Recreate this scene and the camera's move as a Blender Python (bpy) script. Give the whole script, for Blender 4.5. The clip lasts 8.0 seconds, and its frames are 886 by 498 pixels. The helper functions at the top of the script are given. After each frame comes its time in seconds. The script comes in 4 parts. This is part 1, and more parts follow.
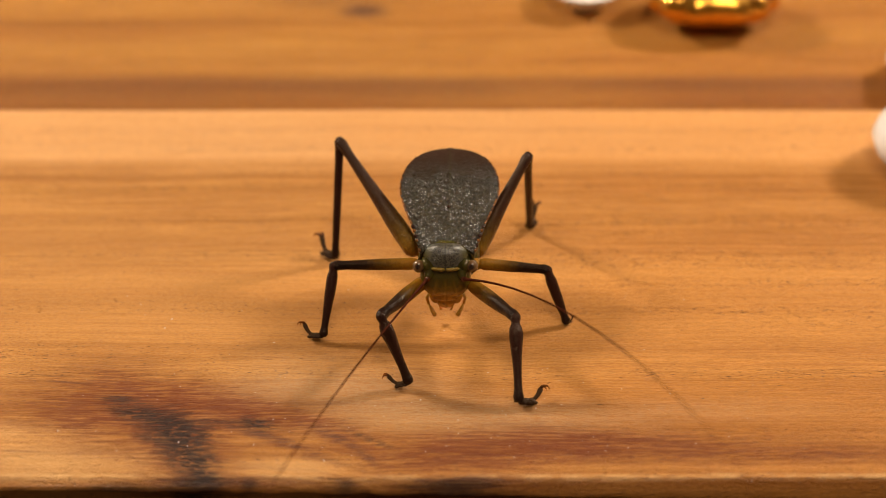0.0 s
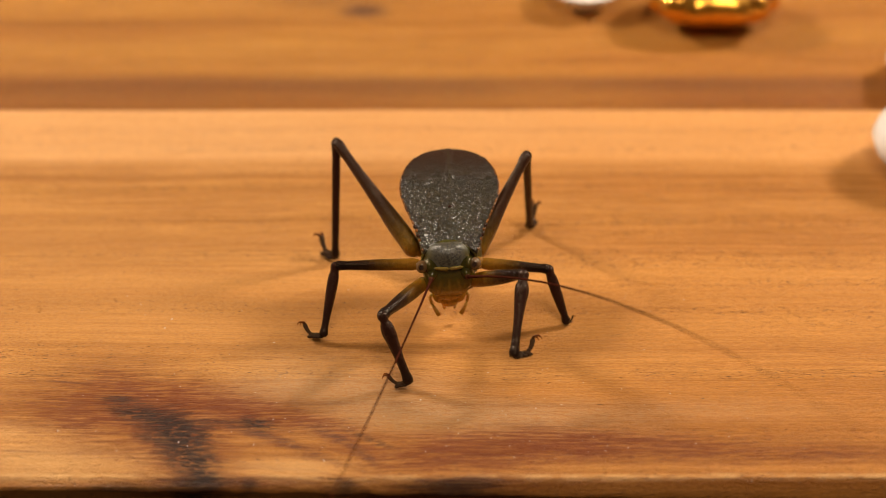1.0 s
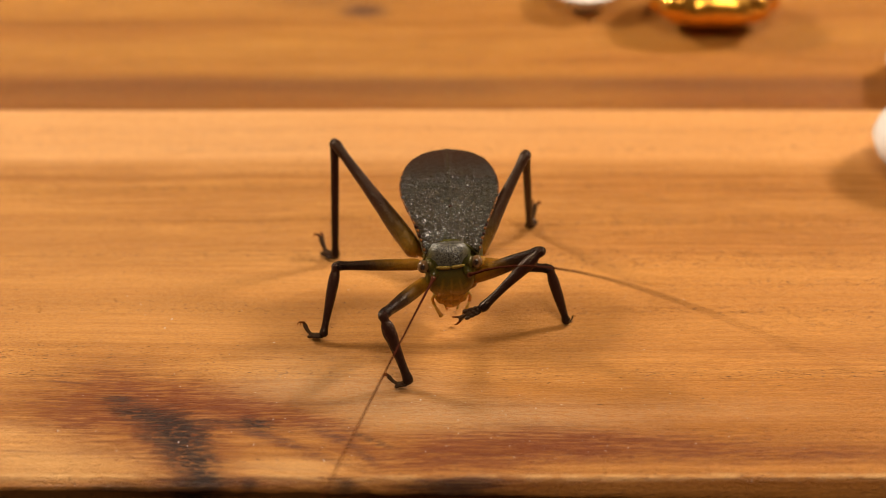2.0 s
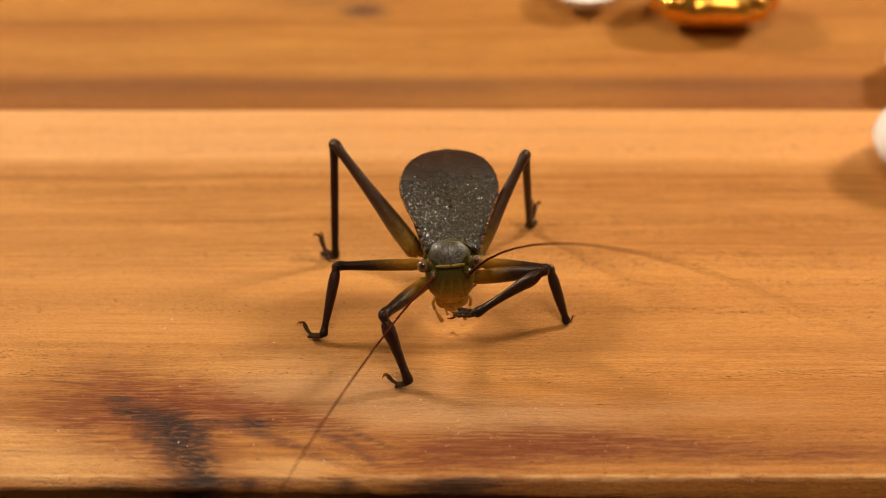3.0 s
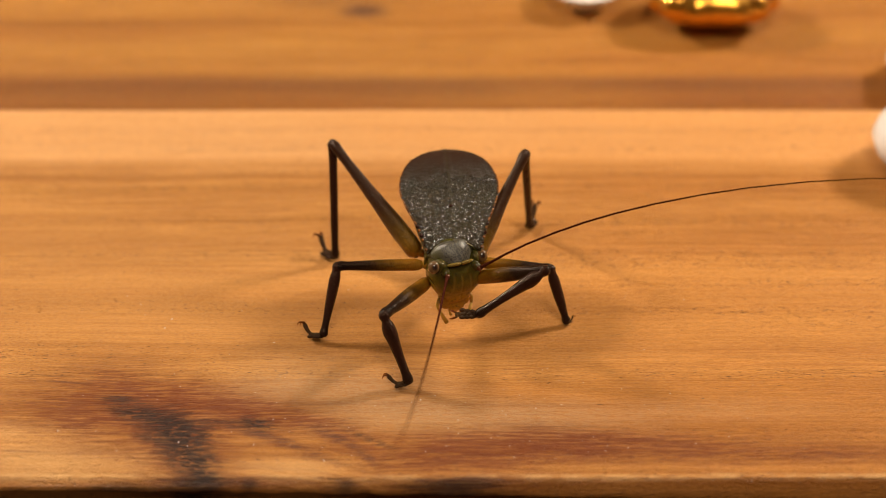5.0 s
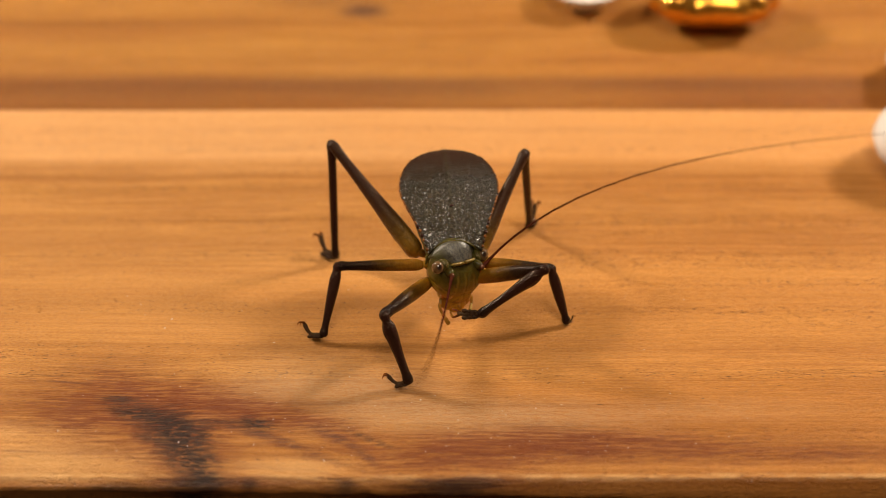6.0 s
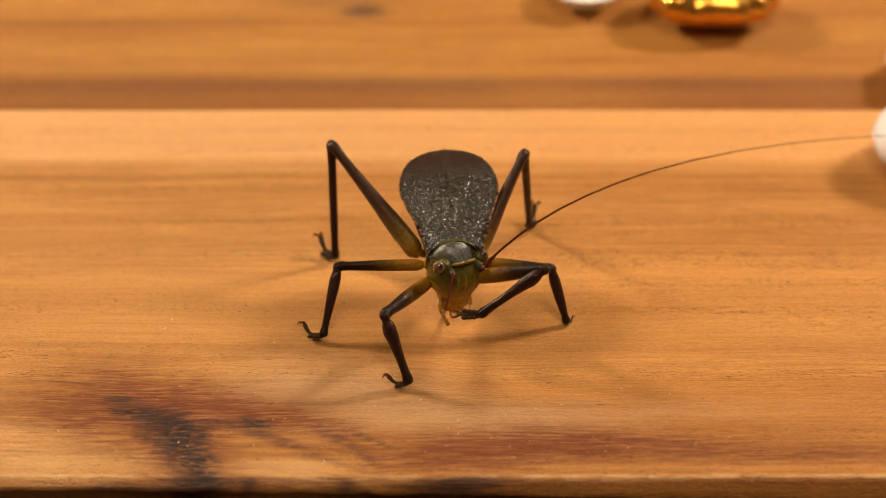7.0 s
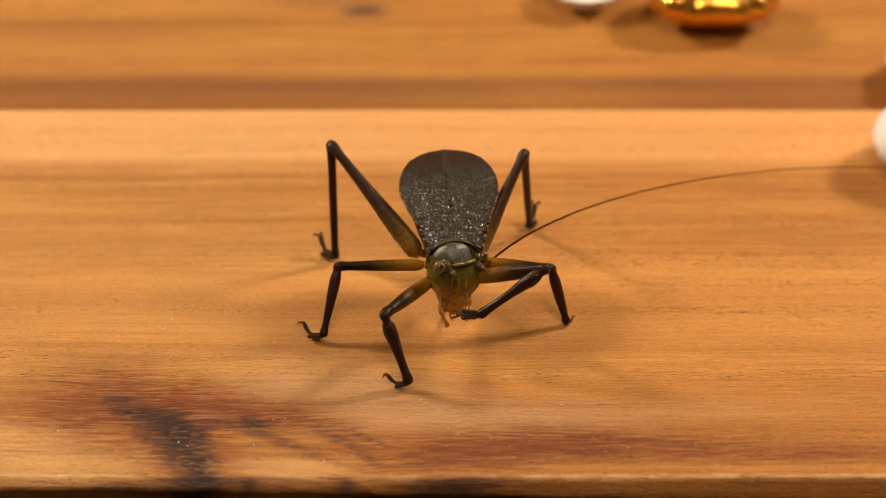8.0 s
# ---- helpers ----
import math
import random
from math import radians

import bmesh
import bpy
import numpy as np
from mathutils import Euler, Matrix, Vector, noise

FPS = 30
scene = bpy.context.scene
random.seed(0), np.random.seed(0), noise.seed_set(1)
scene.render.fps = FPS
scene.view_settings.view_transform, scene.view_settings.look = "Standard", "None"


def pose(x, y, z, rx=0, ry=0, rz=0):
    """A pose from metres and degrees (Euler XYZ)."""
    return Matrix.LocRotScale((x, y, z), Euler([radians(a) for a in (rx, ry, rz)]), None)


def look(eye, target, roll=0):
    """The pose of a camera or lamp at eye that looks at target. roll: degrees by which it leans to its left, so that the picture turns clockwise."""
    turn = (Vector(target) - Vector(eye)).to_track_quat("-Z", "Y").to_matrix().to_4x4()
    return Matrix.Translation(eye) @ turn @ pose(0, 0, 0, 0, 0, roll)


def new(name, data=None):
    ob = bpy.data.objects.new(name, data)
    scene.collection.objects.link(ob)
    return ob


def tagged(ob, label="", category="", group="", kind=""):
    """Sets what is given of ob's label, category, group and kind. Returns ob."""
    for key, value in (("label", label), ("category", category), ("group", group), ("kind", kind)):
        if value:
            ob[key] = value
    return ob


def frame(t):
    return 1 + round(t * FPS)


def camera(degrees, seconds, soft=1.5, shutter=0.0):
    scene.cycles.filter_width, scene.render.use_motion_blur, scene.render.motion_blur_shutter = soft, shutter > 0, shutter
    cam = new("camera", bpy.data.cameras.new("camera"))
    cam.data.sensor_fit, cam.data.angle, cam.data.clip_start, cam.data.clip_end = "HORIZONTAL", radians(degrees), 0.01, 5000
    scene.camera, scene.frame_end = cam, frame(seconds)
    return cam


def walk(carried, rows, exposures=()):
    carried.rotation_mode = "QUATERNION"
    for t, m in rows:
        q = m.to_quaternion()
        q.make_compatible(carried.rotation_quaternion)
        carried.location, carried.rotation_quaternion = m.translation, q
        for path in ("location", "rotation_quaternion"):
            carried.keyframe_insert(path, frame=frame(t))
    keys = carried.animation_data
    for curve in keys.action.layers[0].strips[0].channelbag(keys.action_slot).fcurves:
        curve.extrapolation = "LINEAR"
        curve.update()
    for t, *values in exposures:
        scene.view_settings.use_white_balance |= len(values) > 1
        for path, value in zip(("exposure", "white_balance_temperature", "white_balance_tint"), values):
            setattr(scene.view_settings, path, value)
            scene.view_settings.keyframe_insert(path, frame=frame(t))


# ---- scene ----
MM = 0.001
cam = camera(24.0, 8.0, soft=0.7, shutter=0.4)
STAND = look((0.0, -0.18653, 0.12582), (0.0, 0.0, 0.0))
walk(cam, [(0.0, STAND), (8.0, STAND)])
cam.data.dof.use_dof = True
cam.data.dof.focus_distance = 0.2065
cam.data.dof.aperture_fstop = 21.0

# ---- light: two soft lamps beside the table, an added front fill, a dim room round it ----
world = bpy.data.worlds.new("room_air")
scene.world = world
world.use_nodes = True
world.node_tree.nodes["Background"].inputs["Color"].default_value = (1.0, 0.86, 0.7, 1)
world.node_tree.nodes["Background"].inputs["Strength"].default_value = 0.05


def area_lamp(name, eye, target, size, power, colour):
    data = bpy.data.lights.new(name, "AREA")
    data.shape, data.size, data.energy, data.color = "DISK", size, power, colour
    ob = new(name, data)
    ob.matrix_world = look(eye, target)
    return ob


area_lamp("lamp_east", (0.325, 0.19, 0.27), (0, 0, 0), 0.085, 2.38, (1.0, 0.86, 0.68))
area_lamp("lamp_west", (-0.325, 0.19, 0.27), (0, 0, 0), 0.085, 2.38, (1.0, 0.86, 0.68))
# added fill for surfaces turned from the side lamps, not a fixture of the room
area_lamp("front_fill", (0.1, -0.7, 1.5), (0.0, -0.1, 0), 0.6, 14.5, (1.0, 0.82, 0.6))


# ---- material helpers ----
class Mat:
    """A small builder of node materials."""

    def __init__(self, name):
        self.mat = bpy.data.materials.new(name)
        self.mat.use_nodes = True
        self.nt = self.mat.node_tree
        self.bsdf = self.nt.nodes["Principled BSDF"]
        self.coord = self.nt.nodes.new("ShaderNodeTexCoord")
        self.base = None

    def put(self, socket, value):
        if hasattr(value, "is_output"):
            self.nt.links.new(value, socket)
        elif isinstance(value, (tuple, list)) and len(value) == 3 and socket.type == "RGBA":
            socket.default_value = (*value, 1)
        else:
            socket.default_value = value

    def mapped(self, kind="Object", scale=(1, 1, 1), offset=(0, 0, 0)):
        n = self.nt.nodes.new("ShaderNodeMapping")
        self.nt.links.new(self.base if self.base is not None else self.coord.outputs[kind], n.inputs["Vector"])
        n.inputs["Scale"].default_value, n.inputs["Location"].default_value = scale, offset
        return n.outputs["Vector"]

    def noise(self, vector, scale=1.0, detail=3.0, rough=0.55, distort=0.0):
        n = self.nt.nodes.new("ShaderNodeTexNoise")
        self.nt.links.new(vector, n.inputs["Vector"])
        n.inputs["Scale"].default_value, n.inputs["Detail"].default_value = scale, detail
        n.inputs["Roughness"].default_value, n.inputs["Distortion"].default_value = rough, distort
        return n.outputs["Fac"]

    def cells(self, vector, scale=1.0, feature="F1", random=1.0):
        n = self.nt.nodes.new("ShaderNodeTexVoronoi")
        n.feature = feature
        self.nt.links.new(vector, n.inputs["Vector"])
        n.inputs["Scale"].default_value, n.inputs["Randomness"].default_value = scale, random
        return n.outputs["Distance"]

    def ramp(self, fac, stops):
        n = self.nt.nodes.new("ShaderNodeValToRGB")
        self.nt.links.new(fac, n.inputs["Fac"])
        e = n.color_ramp.elements
        while len(e) < len(stops):
            e.new(0.5)
        for k, (at, c) in enumerate(stops):
            e[k].position = at
            e[k].color = (c, c, c, 1) if isinstance(c, (int, float)) else (*c, 1)
        return n.outputs["Color"]

    def span(self, fac, a, b, lo=0.0, hi=1.0):
        n = self.nt.nodes.new("ShaderNodeMapRange")
        n.interpolation_type = "SMOOTHSTEP"
        self.nt.links.new(fac, n.inputs["Value"])
        for key, v in (("From Min", a), ("From Max", b), ("To Min", lo), ("To Max", hi)):
            n.inputs[key].default_value = v
        return n.outputs["Result"]

    def mix(self, fac, a, b, blend="MIX"):
        n = self.nt.nodes.new("ShaderNodeMix")
        n.data_type, n.blend_type = "RGBA", blend
        self.put(n.inputs["Factor"], fac)
        self.put(n.inputs[6], a)
        self.put(n.inputs[7], b)
        return n.outputs[2]

    def math(self, op, a, b=0.0):
        n = self.nt.nodes.new("ShaderNodeMath")
        n.operation = op
        self.put(n.inputs[0], a)
        self.put(n.inputs[1], b)
        return n.outputs[0]

    def axis(self, vector, which):
        n = self.nt.nodes.new("ShaderNodeSeparateXYZ")
        self.nt.links.new(vector, n.inputs["Vector"])
        return n.outputs[which]

    def spot(self, x, y, rx, ry, turn=0.0):
        """How far off a place lies from a point of the plank, in units of an ellipse, all in millimetres."""
        n = self.nt.nodes.new("ShaderNodeMapping")
        n.vector_type = "TEXTURE"
        self.nt.links.new(self.coord.outputs["Object"], n.inputs["Vector"])
        n.inputs["Location"].default_value = (x * MM, y * MM, 0)
        n.inputs["Rotation"].default_value = (0, 0, radians(turn))
        n.inputs["Scale"].default_value = (rx * MM, ry * MM, 1)
        ln = self.nt.nodes.new("ShaderNodeVectorMath")
        ln.operation = "LENGTH"
        self.nt.links.new(n.outputs["Vector"], ln.inputs[0])
        return ln.outputs["Value"]

    def bend(self, shift):
        """From here on mapped() reads coordinates pushed along y by shift, in millimetres."""
        sep, com = self.nt.nodes.new("ShaderNodeSeparateXYZ"), self.nt.nodes.new("ShaderNodeCombineXYZ")
        self.nt.links.new(self.coord.outputs["Object"], sep.inputs["Vector"])
        for k in "XZ":
            self.nt.links.new(sep.outputs[k], com.inputs[k])
        self.put(com.inputs["Y"], self.math("ADD", sep.outputs["Y"], self.math("MULTIPLY", shift, MM)))
        self.base = com.outputs["Vector"]

    def bump(self, height, strength, distance, under=None):
        n = self.nt.nodes.new("ShaderNodeBump")
        self.nt.links.new(height, n.inputs["Height"])
        n.inputs["Strength"].default_value, n.inputs["Distance"].default_value = strength, distance
        if under is not None:
            self.nt.links.new(under, n.inputs["Normal"])
        return n.outputs["Normal"]

    def done(self, colour, rough=0.5, normal=None, **more):
        self.put(self.bsdf.inputs["Base Color"], colour)
        self.put(self.bsdf.inputs["Roughness"], rough)
        if normal is not None:
            self.put(self.bsdf.inputs["Normal"], normal)
        for key, value in more.items():
            self.put(self.bsdf.inputs[key.replace("_", " ")], value)
        return self.mat


def wood_material(name, pale, warm, deep, stained=False, knots_and_strips=()):
    """Satin pine; the grain runs along x. Coordinates are in millimetres of the table."""
    m = Mat(name)
    v = m.mapped(scale=(1000, 1000, 1000))
    wander = m.math("MULTIPLY", m.math("SUBTRACT", m.noise(m.mapped(scale=(60, 120, 100)), 0.35, 2), 0.5), 3.0)
    if stained:
        # the grain bows round a knot at the front edge
        wander = m.math("ADD", wander, m.span(m.spot(-15, -39, 17, 12), 1.0, 0.1, 0.0, 0.8))
    m.bend(wander)
    long = m.mapped(scale=(14, 1000, 1000))
    longer = m.mapped(scale=(45, 1000, 1000), offset=(3, 7, 0))
    bands = m.noise(long, 0.16, 3, 0.5, 0.6)
    fibre = m.noise(longer, 1.6, 5, 0.65)
    thread = m.noise(m.mapped(scale=(70, 1000, 1000), offset=(5, 1, 0)), 6.5, 3, 0.7)
    patch = m.noise(m.mapped(scale=(260, 1000, 1000)), 0.045, 2)
    blotch = m.noise(m.mapped(scale=(330, 1000, 1000), offset=(2, 8, 0)), 0.14, 4, 0.6)
    c = m.ramp(bands, [(0.34, deep), (0.48, warm), (0.62, pale)])
    c = m.mix(m.span(blotch, 0.42, 0.62, 0.0, 0.28), c, deep)
    c = m.mix(m.span(fibre, 0.40, 0.62, 0.0, 0.55), c, m.mix(0.6, c, tuple(k * 0.8 for k in deep)), "MIX")
    c = m.mix(m.span(thread, 0.48, 0.66, 0.0, 0.5), c, m.mix(0.6, c, tuple(k * 0.42 for k in deep)))
    c = m.mix(m.span(patch, 0.42, 0.62, 0.0, 0.35), c, pale)
    # a few dark growth lines, long and thin
    growth = m.noise(m.mapped(scale=(7, 1000, 1000), offset=(11, 5, 0)), 0.55, 2, 0.5)
    c = m.mix(m.span(m.math("ABSOLUTE", m.math("SUBTRACT", growth, 0.53)), 0.035, 0.0, 0.0, 0.42), c, m.mix(1.0, c, (0.72, 0.58, 0.46), "MULTIPLY"))
    if stained:
        edge = m.math("ADD", m.axis(v, "Y"), m.math("MULTIPLY", m.math("SUBTRACT", m.noise(long, 0.12, 2), 0.5), 9.0))
        pale_band = m.math("ABSOLUTE", m.math("ADD", edge, 9.0))
        # paler in a band along mid plank and towards the far edge
        c = m.mix(m.span(pale_band, 15.0, 4.0, 0.0, 0.3), c, (0.66, 0.32, 0.095))
        c = m.mix(m.span(edge, 15.0, 20.0, 0.0, 0.72), c, (0.74, 0.39, 0.155))
    glow = m.math("ADD", m.axis(v, "X"), m.math("MULTIPLY", m.math("SUBTRACT", m.noise(m.mapped(scale=(400, 1000, 1000), offset=(6, 3, 0)), 0.05, 2), 0.5), 90.0))
    c = m.mix(m.span(glow, -25.0, 30.0, 0.0, 0.55), c, m.mix(1.0, c, (1.0, 0.86, 0.60), "MULTIPLY"))
    speck = m.noise(m.mapped(scale=(480, 1000, 1000)), 5.5, 3, 0.65)
    c = m.mix(m.span(speck, 0.44, 0.64, 0.0, 0.4), c, m.mix(1.0, c, (0.6, 0.5, 0.42), "MULTIPLY"))
    c = m.mix(m.span(speck, 0.46, 0.34, 0.0, 0.25), c, m.mix(1.0, c, (1.25, 1.3, 1.4), "MULTIPLY"))
    pores = m.noise(m.mapped(scale=(190, 1000, 1000), offset=(9, 2, 0)), 8.5, 2, 0.5)
    where = m.span(m.noise(long, 0.3, 2), 0.48, 0.6)
    pore = m.math("MULTIPLY", m.span(pores, 0.635, 0.67), where)
    c = m.mix(pore, c, (0.075, 0.026, 0.010))
    fleck = m.span(m.noise(m.mapped(scale=(300, 1000, 1000), offset=(1, 4, 0)), 2.6, 2), 0.71, 0.74)
    c = m.mix(m.math("MULTIPLY", fleck, 0.7), c, (0.04, 0.016, 0.006))
    wob = m.noise(m.mapped(scale=(300, 1000, 1000)), 0.16, 4, 0.6)
    hair = m.noise(longer, 1.1, 4, 0.7)

    def blot(x, y, rx, ry, turn, soft=0.55, wild=1.3, hairy=0.5, frayed=1.6):
        d = m.math("ADD", m.spot(x, y, rx, ry, turn), m.math("MULTIPLY", m.math("SUBTRACT", wob, 0.5), wild))
        d = m.math("ADD", d, m.math("MULTIPLY", m.math("SUBTRACT", hair, 0.5), hairy))
        d = m.math("ADD", d, m.math("MULTIPLY", m.math("SUBTRACT", thread, 0.5), frayed))
        return m.span(d, 1.0 + soft * 0.5, 1.0 - soft, 0.0, 1.0)

    for x, y, rx, ry, turn, k in knots_and_strips:
        c = m.mix(m.math("MULTIPLY", blot(x, y, rx, ry, turn, 0.9), k), c, (0.10, 0.04, 0.02))
    mottled = m.noise(m.mapped(scale=(420, 1000, 1000), offset=(7, 5, 0)), 0.6, 4, 0.65)
    rough = m.span(fibre, 0.3, 0.7, 0.36, 0.52)
    if stained:
        # the bright highlight along the front edge is painted into the colour
        rim_light = m.math("ABSOLUTE", m.math("ADD", m.axis(v, "Y"), m.math("ADD", 37.5, m.math("MULTIPLY", wob, 0.6))))
        c = m.mix(m.math("MULTIPLY", m.span(rim_light, 0.5, 0.1), m.span(mottled, 0.35, 0.6, 0.1, 0.55)), c, (0.72, 0.44, 0.19))
        # year rings of the knot, cut by the front edge
        ring = m.math("SINE", m.math("MULTIPLY", m.math("ADD", m.spot(-14.5, -44, 1.25, 0.8, -8), m.math("MULTIPLY", wob, 5.0)), 3.2))
        c = m.mix(m.math("MULTIPLY", m.span(ring, 0.2, 0.95, 0.0, 0.4), m.span(m.spot(-14, -37, 11, 8), 1.0, 0.6)), c, (0.22, 0.075, 0.02))
        # dry scuffs, paler and greyer than the varnish
        scuff = m.noise(m.mapped(scale=(500, 1000, 1000), offset=(5, 5, 0)), 3.0, 5, 0.75)
        for x, y, rx, ry, turn, k in ((-9, -24.5, 13, 5, -10, 0.7), (4, -29, 18, 3.2, 0, 0.75), (-17, -25, 6, 2.4, 0, 0.6), (24, -28, 14, 2.0, 0, 0.3)):
            c = m.mix(m.math("MULTIPLY", m.math("MULTIPLY", blot(x, y, rx, ry, turn, 1.0, 1.2), m.span(scuff, 0.36, 0.62, 0.25, 1.0)), k), c, (0.43, 0.255, 0.13))
        # paler patches near the front edge
        for x, y, rx, ry, turn, k in ((-38, -35.6, 14, 3.2, 0, 0.4), (-46, -31, 12, 1.6, 0, 0.4), (-14, -36.6, 7, 1.6, 0, 0.45)):
            c = m.mix(m.math("MULTIPLY", blot(x, y, rx, ry, turn, 1.0, 1.2), k), c, (0.76, 0.45, 0.19))
        # scorched and tea-red stains, broken up by the fibres that stayed clean
        red, char = (0.155, 0.036, 0.008), (0.024, 0.012, 0.010)
        streak = m.noise(m.mapped(scale=(60, 1000, 1000), offset=(4, 9, 0)), 3.6, 4, 0.75)
        mottle = m.noise(m.mapped(scale=(420, 1000, 1000), offset=(7, 5, 0)), 1.5, 4, 0.65)
        broken = m.math("MULTIPLY", m.span(streak, 0.43, 0.52, 0.26, 1.0), m.span(mottle, 0.30, 0.52, 0.7, 1.0))
        dotted = m.math("MULTIPLY", m.span(m.noise(m.mapped(scale=(330, 1000, 1000), offset=(3, 6, 0)), 3.2, 3, 0.65), 0.39, 0.47, 0.14, 1.0), m.span(streak, 0.38, 0.47, 0.35, 1.0))
        for x, y, rx, ry, turn, k in ((-30, -24.8, 10, 5.0, -12, 0.7), (-28, -28.0, 15, 4.8, -4, 0.8), (-22, -28.2, 10, 3.4, -4, 0.7), (-33, -29.6, 12, 2.2, -3, 0.7), (-27, -33.0, 9, 3.4, -6, 0.65), (-24, -34.6, 6, 4.2, -50, 0.7),
                                      (-18.6, -28.6, 4.5, 1.9, -10, 0.75), (-9.5, -30.6, 6, 1.0, -14, 0.4), (1, -34.4, 10, 3.6, 4, 0.8), (11, -33.6, 19, 3.2, 1, 0.8), (12, -33.0, 12, 1.9, 0, 0.7), (25, -33.8, 18, 2.3, 0, 0.6),
                                      (38, -34.6, 16, 1.5, 0, 0.45), (-3.5, -36.2, 5, 1.6, 8, 0.7), (-9, -32.6, 6, 2.2, -36, 0.5), (-14, -33.4, 6, 1.2, -28, 0.45), (-15, -29.2, 7, 1.3, -6, 0.5), (-34, -26.8, 9, 1.4, -2, 0.5), (-20, -38.2, 12, 0.8, 0, 0.6), (2, -38.4, 9, 0.7, 0, 0.5)):
            c = m.mix(m.math("MULTIPLY", m.math("MULTIPLY", blot(x, y, rx, ry, turn, 1.0, 1.1), broken), k * 1.25), c, red)
        for x, y, rx, ry, turn, k in ((-17.6, -31.7, 3.8, 0.65, -22, 0.95), (-13.2, -33.9, 4.4, 0.7, -31, 0.9), (-22.4, -34.5, 3.4, 0.3, -52, 0.8), (-10.4, -32.0, 3.6, 0.65, -36, 0.9), (-7.4, -34.8, 3.0, 0.65, -50, 0.85), (-36.5, -23.6, 3.2, 0.16, -9, 0.7), (-39.0, -22.4, 2.6, 0.14, -6, 0.5), (-40, -34.2, 3.0, 0.18, -4, 0.45)):
            c = m.mix(m.math("MULTIPLY", m.math("MULTIPLY", blot(x, y, rx, ry, turn, 0.9, 1.3, 1.2, 1.6), broken), k), c, (0.11, 0.038, 0.02))
        for x, y, rx, ry, turn, k in ((-31.4, -26.2, 2.2, 0.7, -6, 0.8), (-29.4, -28.4, 4.0, 1.1, -18, 0.75), (-26.4, -30.0, 5.4, 1.9, -22, 0.9), (-25.4, -31.8, 4.4, 3.0, -55, 0.95), (-23.8, -34.6, 4.8, 2.5, -60, 1.0), (-22.6, -37.0, 2.6, 1.1, -55, 0.95),
                                      (-27.6, -32.2, 3.2, 0.6, -10, 0.6), (-17.9, -30.1, 2.0, 1.2, -20, 0.9), (-20.6, -29.6, 3.0, 0.6, -4, 0.5), (-7.6, -31.9, 2.4, 0.5, -30, 0.6), (-5.6, -33.2, 1.8, 0.45, -24, 0.5)):
            c = m.mix(m.math("MULTIPLY", m.math("MULTIPLY", blot(x, y, rx, ry, turn, 0.9, 0.9, 0.9), dotted), k), c, char)
        for x, y, rx, ry, turn, k in ((-22.5, -38.3, 3.6, 0.8, 0, 0.85), (-18, -38.4, 1.0, 0.6, 0, 0.7), (-30, -38.8, 4, 0.5, 0, 0.6), (1, -38.6, 5, 0.8, 0, 0.8), (-9, -38.5, 1.5, 0.7, 0, 0.7)):
            c = m.mix(m.math("MULTIPLY", blot(x, y, rx, ry, turn, 0.9, 1.0, 1.2), k), c, char)
    h = m.math("ADD", m.math("SUBTRACT", m.math("MULTIPLY", fibre, 0.5), pore), m.math("MULTIPLY", speck, 0.45))
    return m.done(c, rough, m.bump(m.math("ADD", h, m.math("MULTIPLY", thread, 0.5)), 1.0, 0.00036), Specular_IOR_Level=0.24)


WOOD_NEAR = wood_material("satin_pine", (0.585, 0.276, 0.073), (0.485, 0.212, 0.048), (0.355, 0.139, 0.028), True)
# a knot, a browner patch round it, two long dark strips at the bevel
WOOD_FAR = wood_material("amber_pine", (0.515, 0.236, 0.045), (0.45, 0.188, 0.033), (0.335, 0.126, 0.021), knots_and_strips=((-10.5, 55.5, 3.0, 1.9, 0, 0.9), (-14, 58, 9, 2.4, 0, 0.35), (-32, 36.5, 60, 2.0, 0, 0.25), (30, 36.6, 60, 1.6, 0, 0.3)))


def plain_material(name, colour, rough, scale=60.0, vary=0.12, bumped=0.0, **more):
    m = Mat(name)
    n = m.noise(m.mapped(), scale, 4)
    dark = tuple(k * (1 - vary) for k in colour)
    return m.done(m.mix(m.span(n, 0.3, 0.7), dark, colour), rough, m.bump(n, bumped, 0.002) if bumped else None, **more)


PLASTER = plain_material("warm_plaster", (0.55, 0.43, 0.31), 0.9, 3.0)
FLOORING = plain_material("dark_floor", (0.06, 0.045, 0.035), 0.6, 5.0)
GOLD = plain_material("gold_plate", (0.80, 0.38, 0.055), 0.24, 400.0, 0.1, 0.0, Metallic=1.0)
PORCELAIN = plain_material("white_porcelain", (0.82, 0.79, 0.76), 0.22, 80.0, 0.05)


